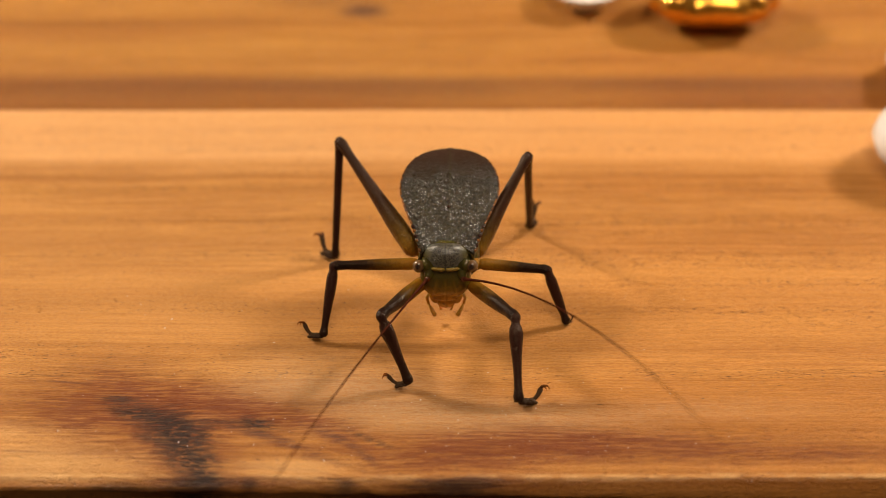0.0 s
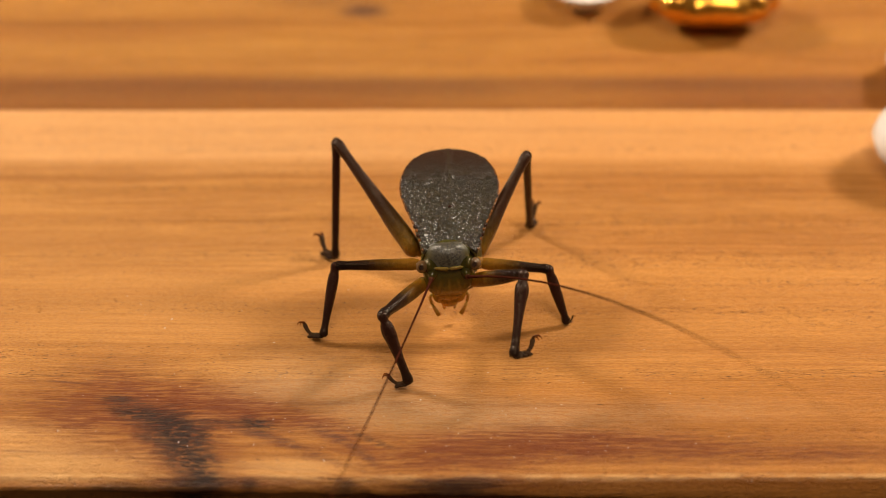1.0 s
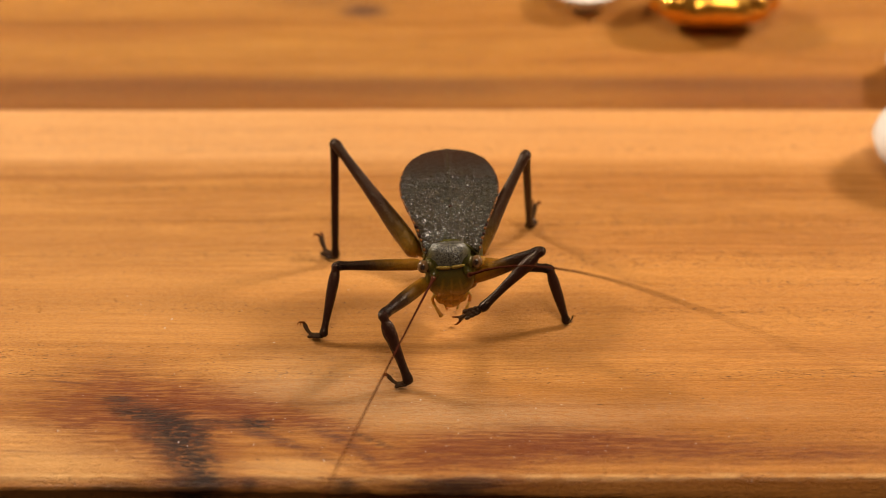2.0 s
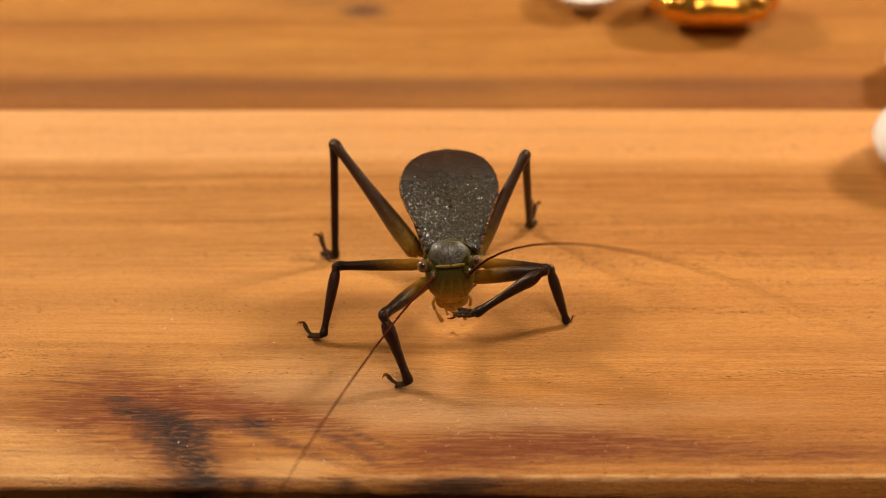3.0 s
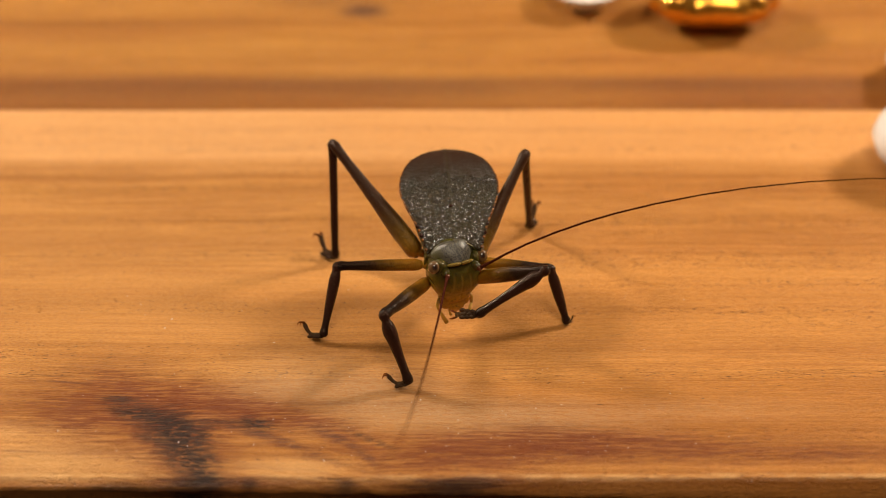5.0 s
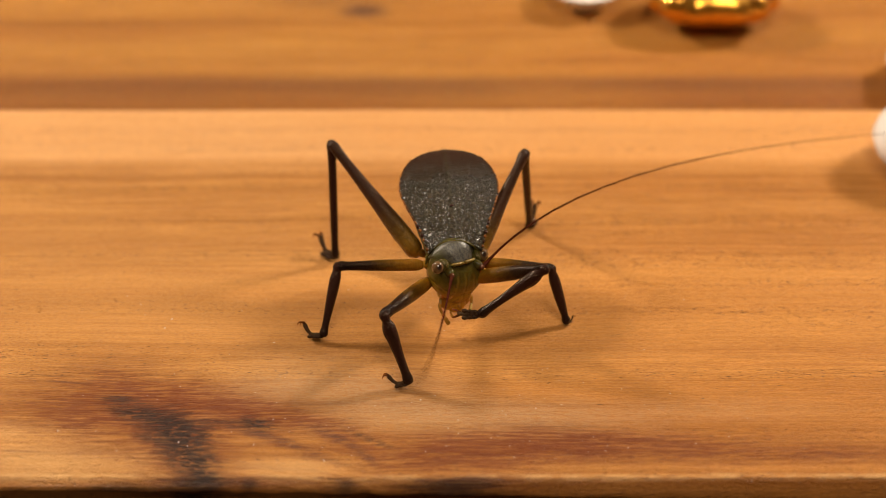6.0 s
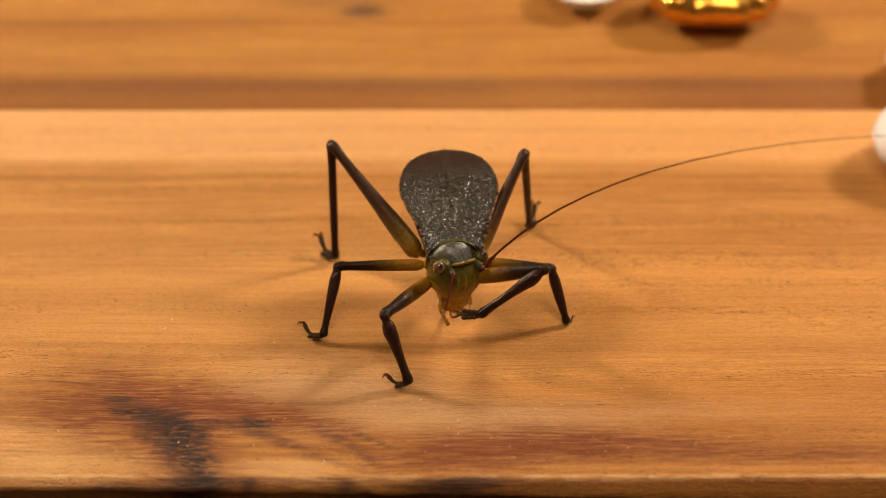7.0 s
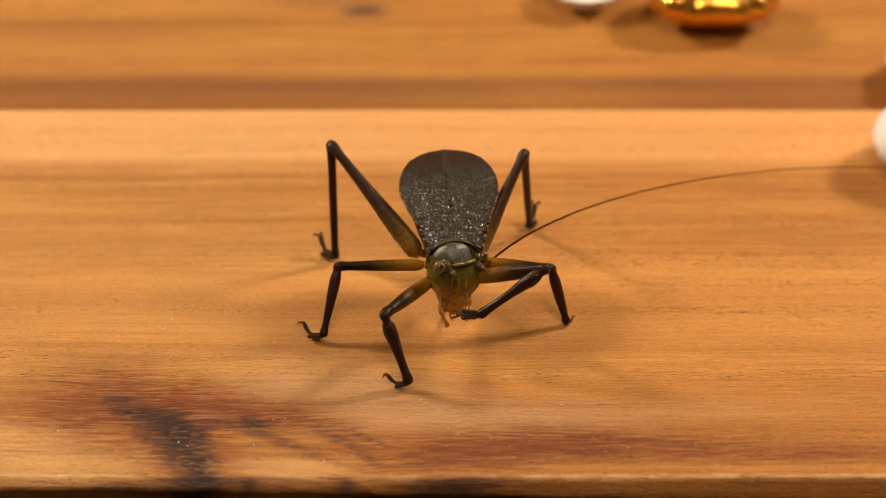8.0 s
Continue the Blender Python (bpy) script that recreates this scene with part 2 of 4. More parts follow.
def shield_material():
    """Dark olive-brown skin; glints painted on its winding wrinkles make them paler than the furrows; browner and
    smoother to the rear.
    """
    m = Mat("wrinkled_shield")
    v = m.mapped(scale=(1000, 1000, 1000))
    warp = m.noise(v, 1.1, 3, 0.6, 0.5)
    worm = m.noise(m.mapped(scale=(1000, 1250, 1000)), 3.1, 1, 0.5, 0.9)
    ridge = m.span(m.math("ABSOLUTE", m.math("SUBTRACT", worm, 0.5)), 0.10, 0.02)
    fine = m.noise(v, 7.0, 2, 0.5, 0.6)
    back = m.math("ADD", m.axis(v, "Y"), m.math("MULTIPLY", warp, 3.0))
    fade = m.span(back, -0.5, 6.0, 1.0, 0.12)
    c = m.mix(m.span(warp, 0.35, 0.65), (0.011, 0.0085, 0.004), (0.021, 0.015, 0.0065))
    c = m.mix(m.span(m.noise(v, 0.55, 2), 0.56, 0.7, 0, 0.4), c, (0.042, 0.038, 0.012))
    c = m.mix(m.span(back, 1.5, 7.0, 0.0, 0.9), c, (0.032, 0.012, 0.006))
    # glints along the wrinkles, painted into the base colour, weaker to the rear
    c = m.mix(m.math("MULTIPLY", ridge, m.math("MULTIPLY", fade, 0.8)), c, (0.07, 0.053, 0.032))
    keel = m.math("ABSOLUTE", m.axis(v, "X"))
    c = m.mix(m.span(keel, 0.12, 0.03, 0.0, 0.35), c, (0.045, 0.042, 0.014))
    relief = m.math("ADD", m.math("MULTIPLY", ridge, fade), m.math("MULTIPLY", fine, 0.15))
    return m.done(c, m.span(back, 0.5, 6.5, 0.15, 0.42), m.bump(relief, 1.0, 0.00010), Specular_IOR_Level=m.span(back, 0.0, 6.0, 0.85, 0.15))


def vertex_material():
    """Smooth grey-olive crown, pitted with black towards the middle, green at its rim."""
    m = Mat("pitted_vertex")
    v = m.mapped(scale=(1000, 1000, 1000))
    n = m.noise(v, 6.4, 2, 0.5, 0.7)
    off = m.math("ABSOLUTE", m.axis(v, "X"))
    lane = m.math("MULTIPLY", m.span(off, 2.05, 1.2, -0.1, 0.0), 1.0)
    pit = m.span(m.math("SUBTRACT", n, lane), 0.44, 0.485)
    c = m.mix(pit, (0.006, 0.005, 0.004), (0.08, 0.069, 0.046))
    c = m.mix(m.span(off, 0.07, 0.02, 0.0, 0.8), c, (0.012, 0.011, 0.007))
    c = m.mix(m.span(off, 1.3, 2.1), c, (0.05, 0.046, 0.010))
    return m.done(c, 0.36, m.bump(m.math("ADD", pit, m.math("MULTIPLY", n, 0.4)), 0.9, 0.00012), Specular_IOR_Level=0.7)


def face_material():
    """Olive above, amber and a little translucent towards the mouth."""
    m = Mat("olive_amber_face")
    v = m.mapped(scale=(1000, 1000, 1000))
    z = m.axis(v, "Z")
    n = m.noise(v, 1.1, 3)
    hgt = m.math("ADD", z, m.math("MULTIPLY", m.math("SUBTRACT", n, 0.5), 1.6))
    c = m.ramp(m.span(hgt, -5.8, 1.0), [(0.0, (0.40, 0.19, 0.012)), (0.25, (0.32, 0.16, 0.010)), (0.5, (0.20, 0.115, 0.008)), (0.78, (0.078, 0.054, 0.006)), (1.0, (0.042, 0.035, 0.007))])
    c = m.mix(m.span(m.noise(v, 2.6, 3), 0.55, 0.7, 0, 0.5), c, (0.04, 0.035, 0.01))
    # seams between the plates of the face
    off = m.math("ABSOLUTE", m.axis(v, "X"))
    slant = m.math("ABSOLUTE", m.math("SUBTRACT", off, m.math("ADD", m.math("MULTIPLY", z, -0.16), 0.75)))
    level = m.math("ABSOLUTE", m.math("ADD", m.math("ADD", z, 2.75), m.math("MULTIPLY", m.math("MULTIPLY", off, off), -0.12)))
    seam = m.math("MINIMUM", m.math("MINIMUM", slant, level), m.math("ADD", off, 0.03))
    seam = m.span(m.math("ADD", seam, m.math("MULTIPLY", m.math("SUBTRACT", n, 0.5), 0.15)), 0.26, 0.03)
    seam = m.math("MULTIPLY", seam, m.span(z, -0.3, -1.0))
    c = m.mix(m.math("MULTIPLY", seam, 0.16), c, (0.36, 0.2, 0.025))
    return m.done(c, 0.2, m.bump(m.math("SUBTRACT", m.math("ADD", n, m.math("MULTIPLY", m.noise(v, 3.5, 2), 0.3)), m.math("MULTIPLY", seam, 0.7)), 0.5, 0.0002), Specular_IOR_Level=0.3, Subsurface_Weight=0.3, Subsurface_Radius=(0.0014, 0.0008, 0.0001), Subsurface_Scale=1.0)


def limb_material(name, stops, rough=0.36, gloss=0.1, glow=0.2):
    """Colour runs from the body end to the far end of the limb."""
    m = Mat(name)
    g = m.axis(m.mapped("Generated"), "Y")
    v = m.mapped(scale=(1000, 1000, 1000))
    n = m.noise(v, 2.2, 4)
    pos = m.math("ADD", g, m.math("MULTIPLY", m.math("SUBTRACT", n, 0.5), 0.22))
    c = m.ramp(pos, stops)
    fine = m.noise(v, 7.0, 2)
    c = m.mix(m.span(fine, 0.4, 0.7, 0, 0.35), c, m.mix(0.6, c, (0.01, 0.006, 0.004)))
    return m.done(c, rough, m.bump(m.math("ADD", m.noise(v, 4.5, 2, 0.6), n), 0.75, 0.00011), Specular_IOR_Level=gloss, Specular_Tint=(1.0, 0.72, 0.5), Subsurface_Weight=glow, Subsurface_Radius=(0.0008, 0.0004, 0.0001), Subsurface_Scale=1.0)


OLIVE, AMBER, BLACK = (0.11, 0.052, 0.007), (0.27, 0.125, 0.012), (0.010, 0.005, 0.004)
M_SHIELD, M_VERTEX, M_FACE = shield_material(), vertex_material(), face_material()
M_FEMUR = limb_material("olive_to_black_femur", [(0.0, AMBER), (0.2, (0.24, 0.11, 0.010)), (0.40, OLIVE), (0.6, (0.022, 0.011, 0.006)), (0.88, BLACK)], 0.26, 0.12, 0.35)
M_HIND = limb_material("brown_hind_femur", [(0.0, (0.26, 0.125, 0.012)), (0.10, (0.15, 0.078, 0.010)), (0.24, (0.065, 0.033, 0.008)), (0.42, (0.032, 0.013, 0.007)), (1.0, (0.024, 0.009, 0.006))], 0.32, 0.22)
M_TIBIA = limb_material("black_brown_tibia", [(0.0, (0.022, 0.008, 0.006)), (0.5, (0.027, 0.010, 0.007)), (1.0, (0.010, 0.005, 0.004))], 0.2, 0.26, 0.0)
M_TARSUS = limb_material("dark_tarsus", [(0.0, (0.03, 0.016, 0.01)), (1.0, (0.055, 0.03, 0.015))], 0.25)
M_CLAW = limb_material("amber_claw", [(0.0, (0.03, 0.012, 0.008)), (0.7, (0.16, 0.05, 0.015)), (1.0, (0.28, 0.11, 0.03))], 0.22)
M_FEELER = limb_material("red_brown_antenna", [(0.0, (0.045, 0.011, 0.006)), (1.0, (0.06, 0.015, 0.007))], 0.6, 0.0, 0.0)
M_SCAPE = limb_material("red_brown_scape", [(0.0, (0.11, 0.034, 0.014)), (1.0, (0.07, 0.02, 0.01))], 0.22, 0.5, 0.2)
M_GREEN = limb_material("olive_collar", [(0.0, (0.052, 0.045, 0.008)), (1.0, (0.052, 0.045, 0.008))], 0.24, 0.4)
M_COXA = limb_material("amber_coxa", [(0.0, (0.26, 0.125, 0.014)), (1.0, (0.3, 0.145, 0.016))], 0.35)
M_BELLY = limb_material("dark_olive_flank", [(0.0, (0.06, 0.05, 0.016)), (1.0, (0.03, 0.024, 0.012))], 0.4)
M_PALP = limb_material("amber_palp", [(0.0, (0.40, 0.27, 0.06)), (1.0, (0.34, 0.22, 0.05))], 0.25, 0.4, 0.7)
M_RIDGE = limb_material("yellow_ridge", [(0.0, (0.17, 0.115, 0.02)), (1.0, (0.17, 0.115, 0.02))], 0.25, 0.4)


def eye_material():
    m = Mat("brown_eye")
    v = m.mapped(scale=(1000, 1000, 1000))
    y = m.axis(v, "Y")
    c = m.mix(m.span(y, -0.50, -0.62), (0.12, 0.063, 0.025), (0.02, 0.008, 0.005))
    return m.done(c, 0.12, m.bump(m.cells(v, 16.0), 0.1, 0.00003), Coat_Weight=0.5)


M_EYE = eye_material()


def bead_material():
    m = Mat("margin_beads")
    geo = m.nt.nodes.new("ShaderNodeNewGeometry")
    c = m.ramp(geo.outputs["Random Per Island"], [(0.0, (0.02, 0.010, 0.007)), (0.25, (0.05, 0.018, 0.008)), (0.5, (0.13, 0.045, 0.012)), (1.0, (0.30, 0.12, 0.035))])
    return m.done(c, 0.2)


M_BEAD = bead_material()
M_AMBER_BEAD = plain_material("amber_bead", (0.20, 0.07, 0.018), 0.16, 900.0, 0.5, Specular_IOR_Level=0.6)


# ---- mesh helpers ----
def part(name, bm, material, parent=None, label="", smooth=True):
    me = bpy.data.meshes.new(name)
    bmesh.ops.recalc_face_normals(bm, faces=bm.faces)
    for f in bm.faces:
        f.smooth = smooth
    bm.to_mesh(me)
    bm.free()
    me.materials.append(material)
    ob = new(name, me)
    ob.parent = parent
    if label:
        tagged(ob, label)
    return ob


def loft(bm, rings, cap=True):
    """Joins rings of points, in millimetres, into one skin."""
    made = [[bm.verts.new(Vector(p) * MM) for p in ring] for ring in rings]
    n = len(made[0])
    for a, b in zip(made, made[1:]):
        for k in range(n):
            bm.faces.new((a[k], a[(k + 1) % n], b[(k + 1) % n], b[k]))
    if cap:
        bm.faces.new(made[0][::-1])
        bm.faces.new(made[-1])


def rod(bm, profile, n=14):
    """A limb along +y. profile: rows of y, half width in x, half height in z, and the shift in x and z."""
    rings = []
    for row in profile:
        y, rx, rz, dx, dz = (*row, 0, 0)[:5]
        ring = []
        for k in range(n):
            a = math.tau * k / n
            ring.append((dx + rx * math.cos(a), y, dz + rz * math.sin(a)))
        rings.append(ring)
    loft(bm, rings)


def smooth_rows(rows, steps):
    """Rows of numbers, eased in between so that limbs swell softly."""
    rows = np.array([(*r, 0, 0)[:5] for r in rows], float)
    t = np.linspace(rows[0, 0], rows[-1, 0], steps)
    out = np.empty((steps, 5))
    out[:, 0] = t
    slope = np.gradient(rows, rows[:, 0], axis=0)
    for i, y in enumerate(t):
        k = min(max(np.searchsorted(rows[:, 0], y) - 1, 0), len(rows) - 2)
        w = rows[k + 1, 0] - rows[k, 0]
        u = (y - rows[k, 0]) / w
        h = ((1 + 2 * u) * (1 - u) ** 2, u * (1 - u) ** 2 * w, u * u * (3 - 2 * u), u * u * (u - 1) * w)
        out[i, 1:] = (h[0] * rows[k] + h[1] * slope[k] + h[2] * rows[k + 1] + h[3] * slope[k + 1])[1:]
    out[:, 1:3] = np.maximum(out[:, 1:3], 0.01)
    return [tuple(r) for r in out]


def tube(bm, points, radii, n=8):
    """A bent tube through the points, in millimetres."""
    pts = [Vector(p) for p in points]
    side, rings = Vector((0.31, 0.2, 0.93)), []
    for k, p in enumerate(pts):
        way = (pts[min(k + 1, len(pts) - 1)] - pts[max(k - 1, 0)]).normalized()
        side = (side - way * side.dot(way)).normalized()
        other = way.cross(side)
        rings.append([p + (side * math.cos(math.tau * j / n) + other * math.sin(math.tau * j / n)) * radii[k] for j in range(n)])
    loft(bm, rings)


def ball(bm, centre, radius, u=16, v=10, squash=(1, 1, 1)):
    m = Matrix.Translation(Vector(centre) * MM) @ Matrix.Diagonal((*(radius * MM * s for s in squash), 1))
    bmesh.ops.create_uvsphere(bm, u_segments=u, v_segments=v, radius=1, matrix=m)


def spike(bm, foot, way, length, radius):
    foot, way = Vector(foot), Vector(way).normalized()
    tube(bm, [foot - way * 0.05, foot + way * length * 0.5, foot + way * length], [radius, radius * 0.7, 0.008], 5)


# ---- the room, plain walls that close it ----
def slab(name, x0, x1, y0, y1, z0, z1, material, label, category):
    bm = bmesh.new()
    bmesh.ops.create_cube(bm, size=1, matrix=Matrix.Translation(((x0 + x1) / 2, (y0 + y1) / 2, (z0 + z1) / 2)) @ Matrix.Diagonal((x1 - x0, y1 - y0, z1 - z0, 1)))
    ob = part(name, bm, material, smooth=False)
    return tagged(ob, label, category, kind="structure")


slab("floor", -1.6, 1.6, -1.7, 1.5, -0.85, -0.75, FLOORING, "dark floor below the wooden table", "floor")
slab("ceiling", -1.6, 1.6, -1.7, 1.5, 1.65, 1.75, PLASTER, "plain warm plaster ceiling", "ceiling")
slab("wall_north", -1.6, 1.6, 1.4, 1.5, -0.75, 1.65, PLASTER, "plain warm plaster wall", "wall")
slab("wall_south", -1.6, 1.6, -1.7, -1.6, -0.75, 1.65, PLASTER, "plain warm plaster wall", "wall")
slab("wall_east", 1.5, 1.6, -1.6, 1.4, -0.75, 1.65, PLASTER, "plain warm plaster wall", "wall")
slab("wall_west", -1.6, -1.5, -1.6, 1.4, -0.75, 1.65, PLASTER, "plain warm plaster wall", "wall")


# ---- the table of planks ----
def plank(name, outline, material, table, label, lip=False):
    """A plank 0.9 m long along x, from the outline of its end, in millimetres of y and z. lip: its front edge is chipped and deeper to the east."""
    bm = bmesh.new()
    xs = [-450, -200, -90, *range(-60, 61, 1 if lip else 10), 90, 200, 450]

    def edge(x, y, z):
        if not lip or y > -37.0 or z < -3.0:
            return z + 0.05 * math.sin(x * 0.06 + y * 0.03)
        deeper = -0.6 + 1.1 * min(max((x + 25) / 60, 0), 1)
        chip = 0.22 * noise.noise((x * 0.35, 3.1, 0)) + 0.12 * noise.noise((x * 1.1, 7.4, 0))
        share = min(max((-0.5 - z) / 0.5, 0), 1)
        return z + 0.05 * math.sin(x * 0.06 + y * 0.03) - share * (deeper + chip)

    loft(bm, [[(x, y, edge(x, y, z)) for y, z in outline] for x in xs])
    return part(name, bm, material, table, label)


def rounded(x0, z0, radius, start, end, steps=7):
    return [(x0 + radius * math.cos(radians(start + (end - start) * k / steps)), z0 + radius * math.sin(radians(start + (end - start) * k / steps))) for k in range(steps + 1)]


table = tagged(new("wooden_table"), "orange pine table with a top of long planks", "table")
near = [(-35.6, -24.0), (-35.8, -2.9), (-37.5, -2.3), (-38.3, -1.95), (-38.66, -1.72), (-38.78, -1.45), (-38.76, -1.1), (-38.66, -0.75)] + rounded(-37.8, -0.3, 0.34, 128, 90, 4) + [(-36.4, 0.09), (-34, 0.04), (-30, 0.02), (-20, 0.03), (-8, 0.02), (4, 0.0), (12, 0.0), (16, -0.02), (19, -0.07), (22, -0.16), (25, -0.28), (28, -0.42)] + rounded(30.4, -1.75, 1.2, 84, 0) + [(31.6, -24.0)]
plank("plank", near, WOOD_NEAR, table, "pale orange pine plank with dark scorched stains at its front edge", True)
far = [(32.0, -24.0), (32.0, -2.3), (32.3, -1.95), (34.2, -1.15), (36.0, -0.4), (37.2, -0.08), (39.0, 0.0), (60, 0.0), (80, 0.0), (104, 0.0)] + rounded(105, -1.5, 1.5, 90, 0, 4) + [(106.5, -24.0)]
plank("plank", far, WOOD_FAR, table, "amber pine plank with a bevelled edge")
beyond = [(108, -24.0), (108, -4.0), (111, -0.6), (113, 0.0), (178, 0.0), (180, -2), (180, -24)]
plank("plank", beyond, WOOD_FAR, table, "amber pine plank with a bevelled edge")
for x in (-400, 330):
    bm = bmesh.new()
    bmesh.ops.create_cube(bm, size=1, matrix=Matrix.Translation((x * MM + 0.035, 0.07, -0.039)) @ Matrix.Diagonal((0.07, 0.20, 0.03, 1)))
    part("batten", bm, WOOD_FAR, table, smooth=False)
    for y in (-0.01, 0.15):
        bm = bmesh.new()
        bmesh.ops.create_cube(bm, size=1, matrix=Matrix.Translation((x * MM + 0.035, y, -0.402)) @ Matrix.Diagonal((0.05, 0.04, 0.696, 1)))
        part("leg", bm, WOOD_FAR, table, smooth=False)


# ---- ornaments at the back of the table ----
def gold_bauble():
    bauble = tagged(new("gold_bauble"), "shiny gold ribbed bauble, flattened, lying on the far plank", "bauble")
    bauble.location = (0.0344, 0.0526, 0.0)
    rows = [(-90 + 180 * k / 22) for k in range(23)]
    rings = []
    for a in rows:
        flat, up = max(math.cos(radians(a)), 0.02) ** 0.62, math.copysign(abs(math.sin(radians(a))) ** 0.9, a)
        flat *= 1 - 0.3 * max(-up, 0.0)
        ring = []
        for k in range(96):
            g = math.tau * k / 96
            rib = 1 - 0.035 * math.cos(12 * g) * flat
            ring.append((8.3 * flat * rib * math.copysign(abs(math.cos(g)) ** 0.8, math.cos(g)), 6.5 * flat * rib * math.copysign(abs(math.sin(g)) ** 0.8, math.sin(g)), 3.4 + 3.4 * up))
        rings.append(ring)
    bm = bmesh.new()
    loft(bm, rings)
    part("body", bm, GOLD, bauble)
    bm = bmesh.new()
    tube(bm, [(0, 0, 6.6), (0, 0, 8.0)], [2.2, 2.0], 20)
    part("cap", bm, GOLD, bauble)
    return bauble


gold_bauble()


def white_plate():
    plate = tagged(new("white_plate"), "small white porcelain plate on the far plank", "plate")
    plate.location = (0.0185, 0.0569, 0.0)
    bm = bmesh.new()
    rows = ((0.0, 3.0), (0.5, 3.4), (1.4, 4.4), (2.3, 6.2), (2.8, 7.0), (3.05, 7.0), (3.05, 6.6), (2.9, 5.6), (2.9, 1.0))
    loft(bm, [[(0.7 * r * math.cos(math.tau * k / 40), 0.7 * r * math.sin(math.tau * k / 40), z) for k in range(40)] for z, r in rows])
    part("body", bm, PORCELAIN, plate)
    return plate


white_plate()


def white_ornament(x, y, size):
    o = tagged(new("white_ornament"), "glossy white rounded porcelain ornament", "ornament", "white ornaments")
    o.location = (x * MM, y * MM, 0.0)
    bm = bmesh.new()
    rows = ((0.0, 5.0), (0.8, 6.6), (2.6, 8.4), (5.0, 9.2), (7.2, 8.4), (8.8, 6.4), (9.8, 3.4), (10.0, 1.0))
    loft(bm, [[(size * r * math.cos(math.tau * k / 32), size * r * math.sin(math.tau * k / 32), size * z) for k in range(32)] for z, r in rows])
    part("body", bm, PORCELAIN, o)
    return o


white_ornament(55.7, 17.2, 0.74)
white_ornament(58.3, 38.3, 0.42)

# ---- dust on the near plank ----
def dust():
    bm = bmesh.new()
    dice = random.Random(21)
    for k in range(180):
        x = dice.gauss(0, 26)
        y = -36 + abs(dice.gauss(0, 9)) if k % 3 else dice.uniform(-36, -8)
        size = dice.uniform(0.02, 0.05) * (1.6 if k % 19 == 0 else 1)
        long = size * dice.choice((1.0, 1.2, 1.5, 3.2))
        turn = Matrix.Rotation(dice.uniform(0, math.tau), 4, "Z")
        m = Matrix.Translation(Vector((x, y, size * 0.4 + 0.05)) * MM) @ turn @ Matrix.Diagonal((long * MM, size * MM, size * 0.5 * MM, 1))
        bmesh.ops.create_icosphere(bm, subdivisions=1, radius=1, matrix=m)
    return tagged(part("dust", bm, PORCELAIN), "pale specks of dust and lint on the plank", "dust", kind="stuff")


dust()

# ---- the katydid; its space has its origin on the plank under the thorax ----
BASE = Vector((0.5, -12.0, 0.0))
katydid = tagged(new("katydid"), "dark olive katydid with a wrinkled leaf-shaped shield standing on a plank", "insect")
katydid.location = BASE * MM
PIVOT = Vector((0.75, -6.0, 9.0))
NECK = Vector((0.28, -12.48, 7.82))


def local(p):
    """A place on the table, in millimetres, as metres in the katydid's space."""
    return (Vector(p) - BASE) * MM


def table_of(rows, t):
    """The values at time t, eased between the rows."""
    ts = [r[0] for r in rows]
    if t <= ts[0]:
        return rows[0][1:]
    for a, b in zip(rows, rows[1:]):
        if t <= b[0]:
            u = (t - a[0]) / (b[0] - a[0])
            return tuple(p + (q - p) * u for p, q in zip(a[1:], b[1:]))
    return rows[-1][1:]


# trunk: belly, flanks and shield
TRUNK = Matrix.Translation(local(PIVOT))


def shield_half(u):
    if u > 0.58:
        return 5.06 * max(1 - ((u - 0.58) / 0.42) ** 2.2, 0.0005) ** 0.47
    us = (0.0, 0.06, 0.15, 0.24, 0.34, 0.44, 0.52, 0.58)
    ws = (2.72, 2.98, 3.4, 3.82, 4.3, 4.72, 4.98, 5.06)
    return float(np.interp(u, us, ws))


def shield_point(u, s):
    """A place on the shield, in millimetres from the pivot; u from front to rear, s across."""
    w = shield_half(u)
    y = -7.15 + 16.1 * u + 0.42 * (1 - u) ** 6 * (1 - s * s) - 0.25 * (1 - u) ** 6 * abs(s) ** 2 - 2.9 * u
    z = 0.35 + 4.0 * u - 0.35 * u * u - 0.32 * (s * w / 5.06) ** 2 * (0.6 + 0.8 * u) - 1.3 * max(0, 0.16 - u) * 4 * s * s
    z += 0.10 * math.exp(-(s * w / 0.35) ** 2) - 0.35 * max(0.0, (u - 0.85) / 0.15) ** 2
    return Vector((s * w + 0.03 - 0.36 * (1 - u) ** 1.5, y, z))


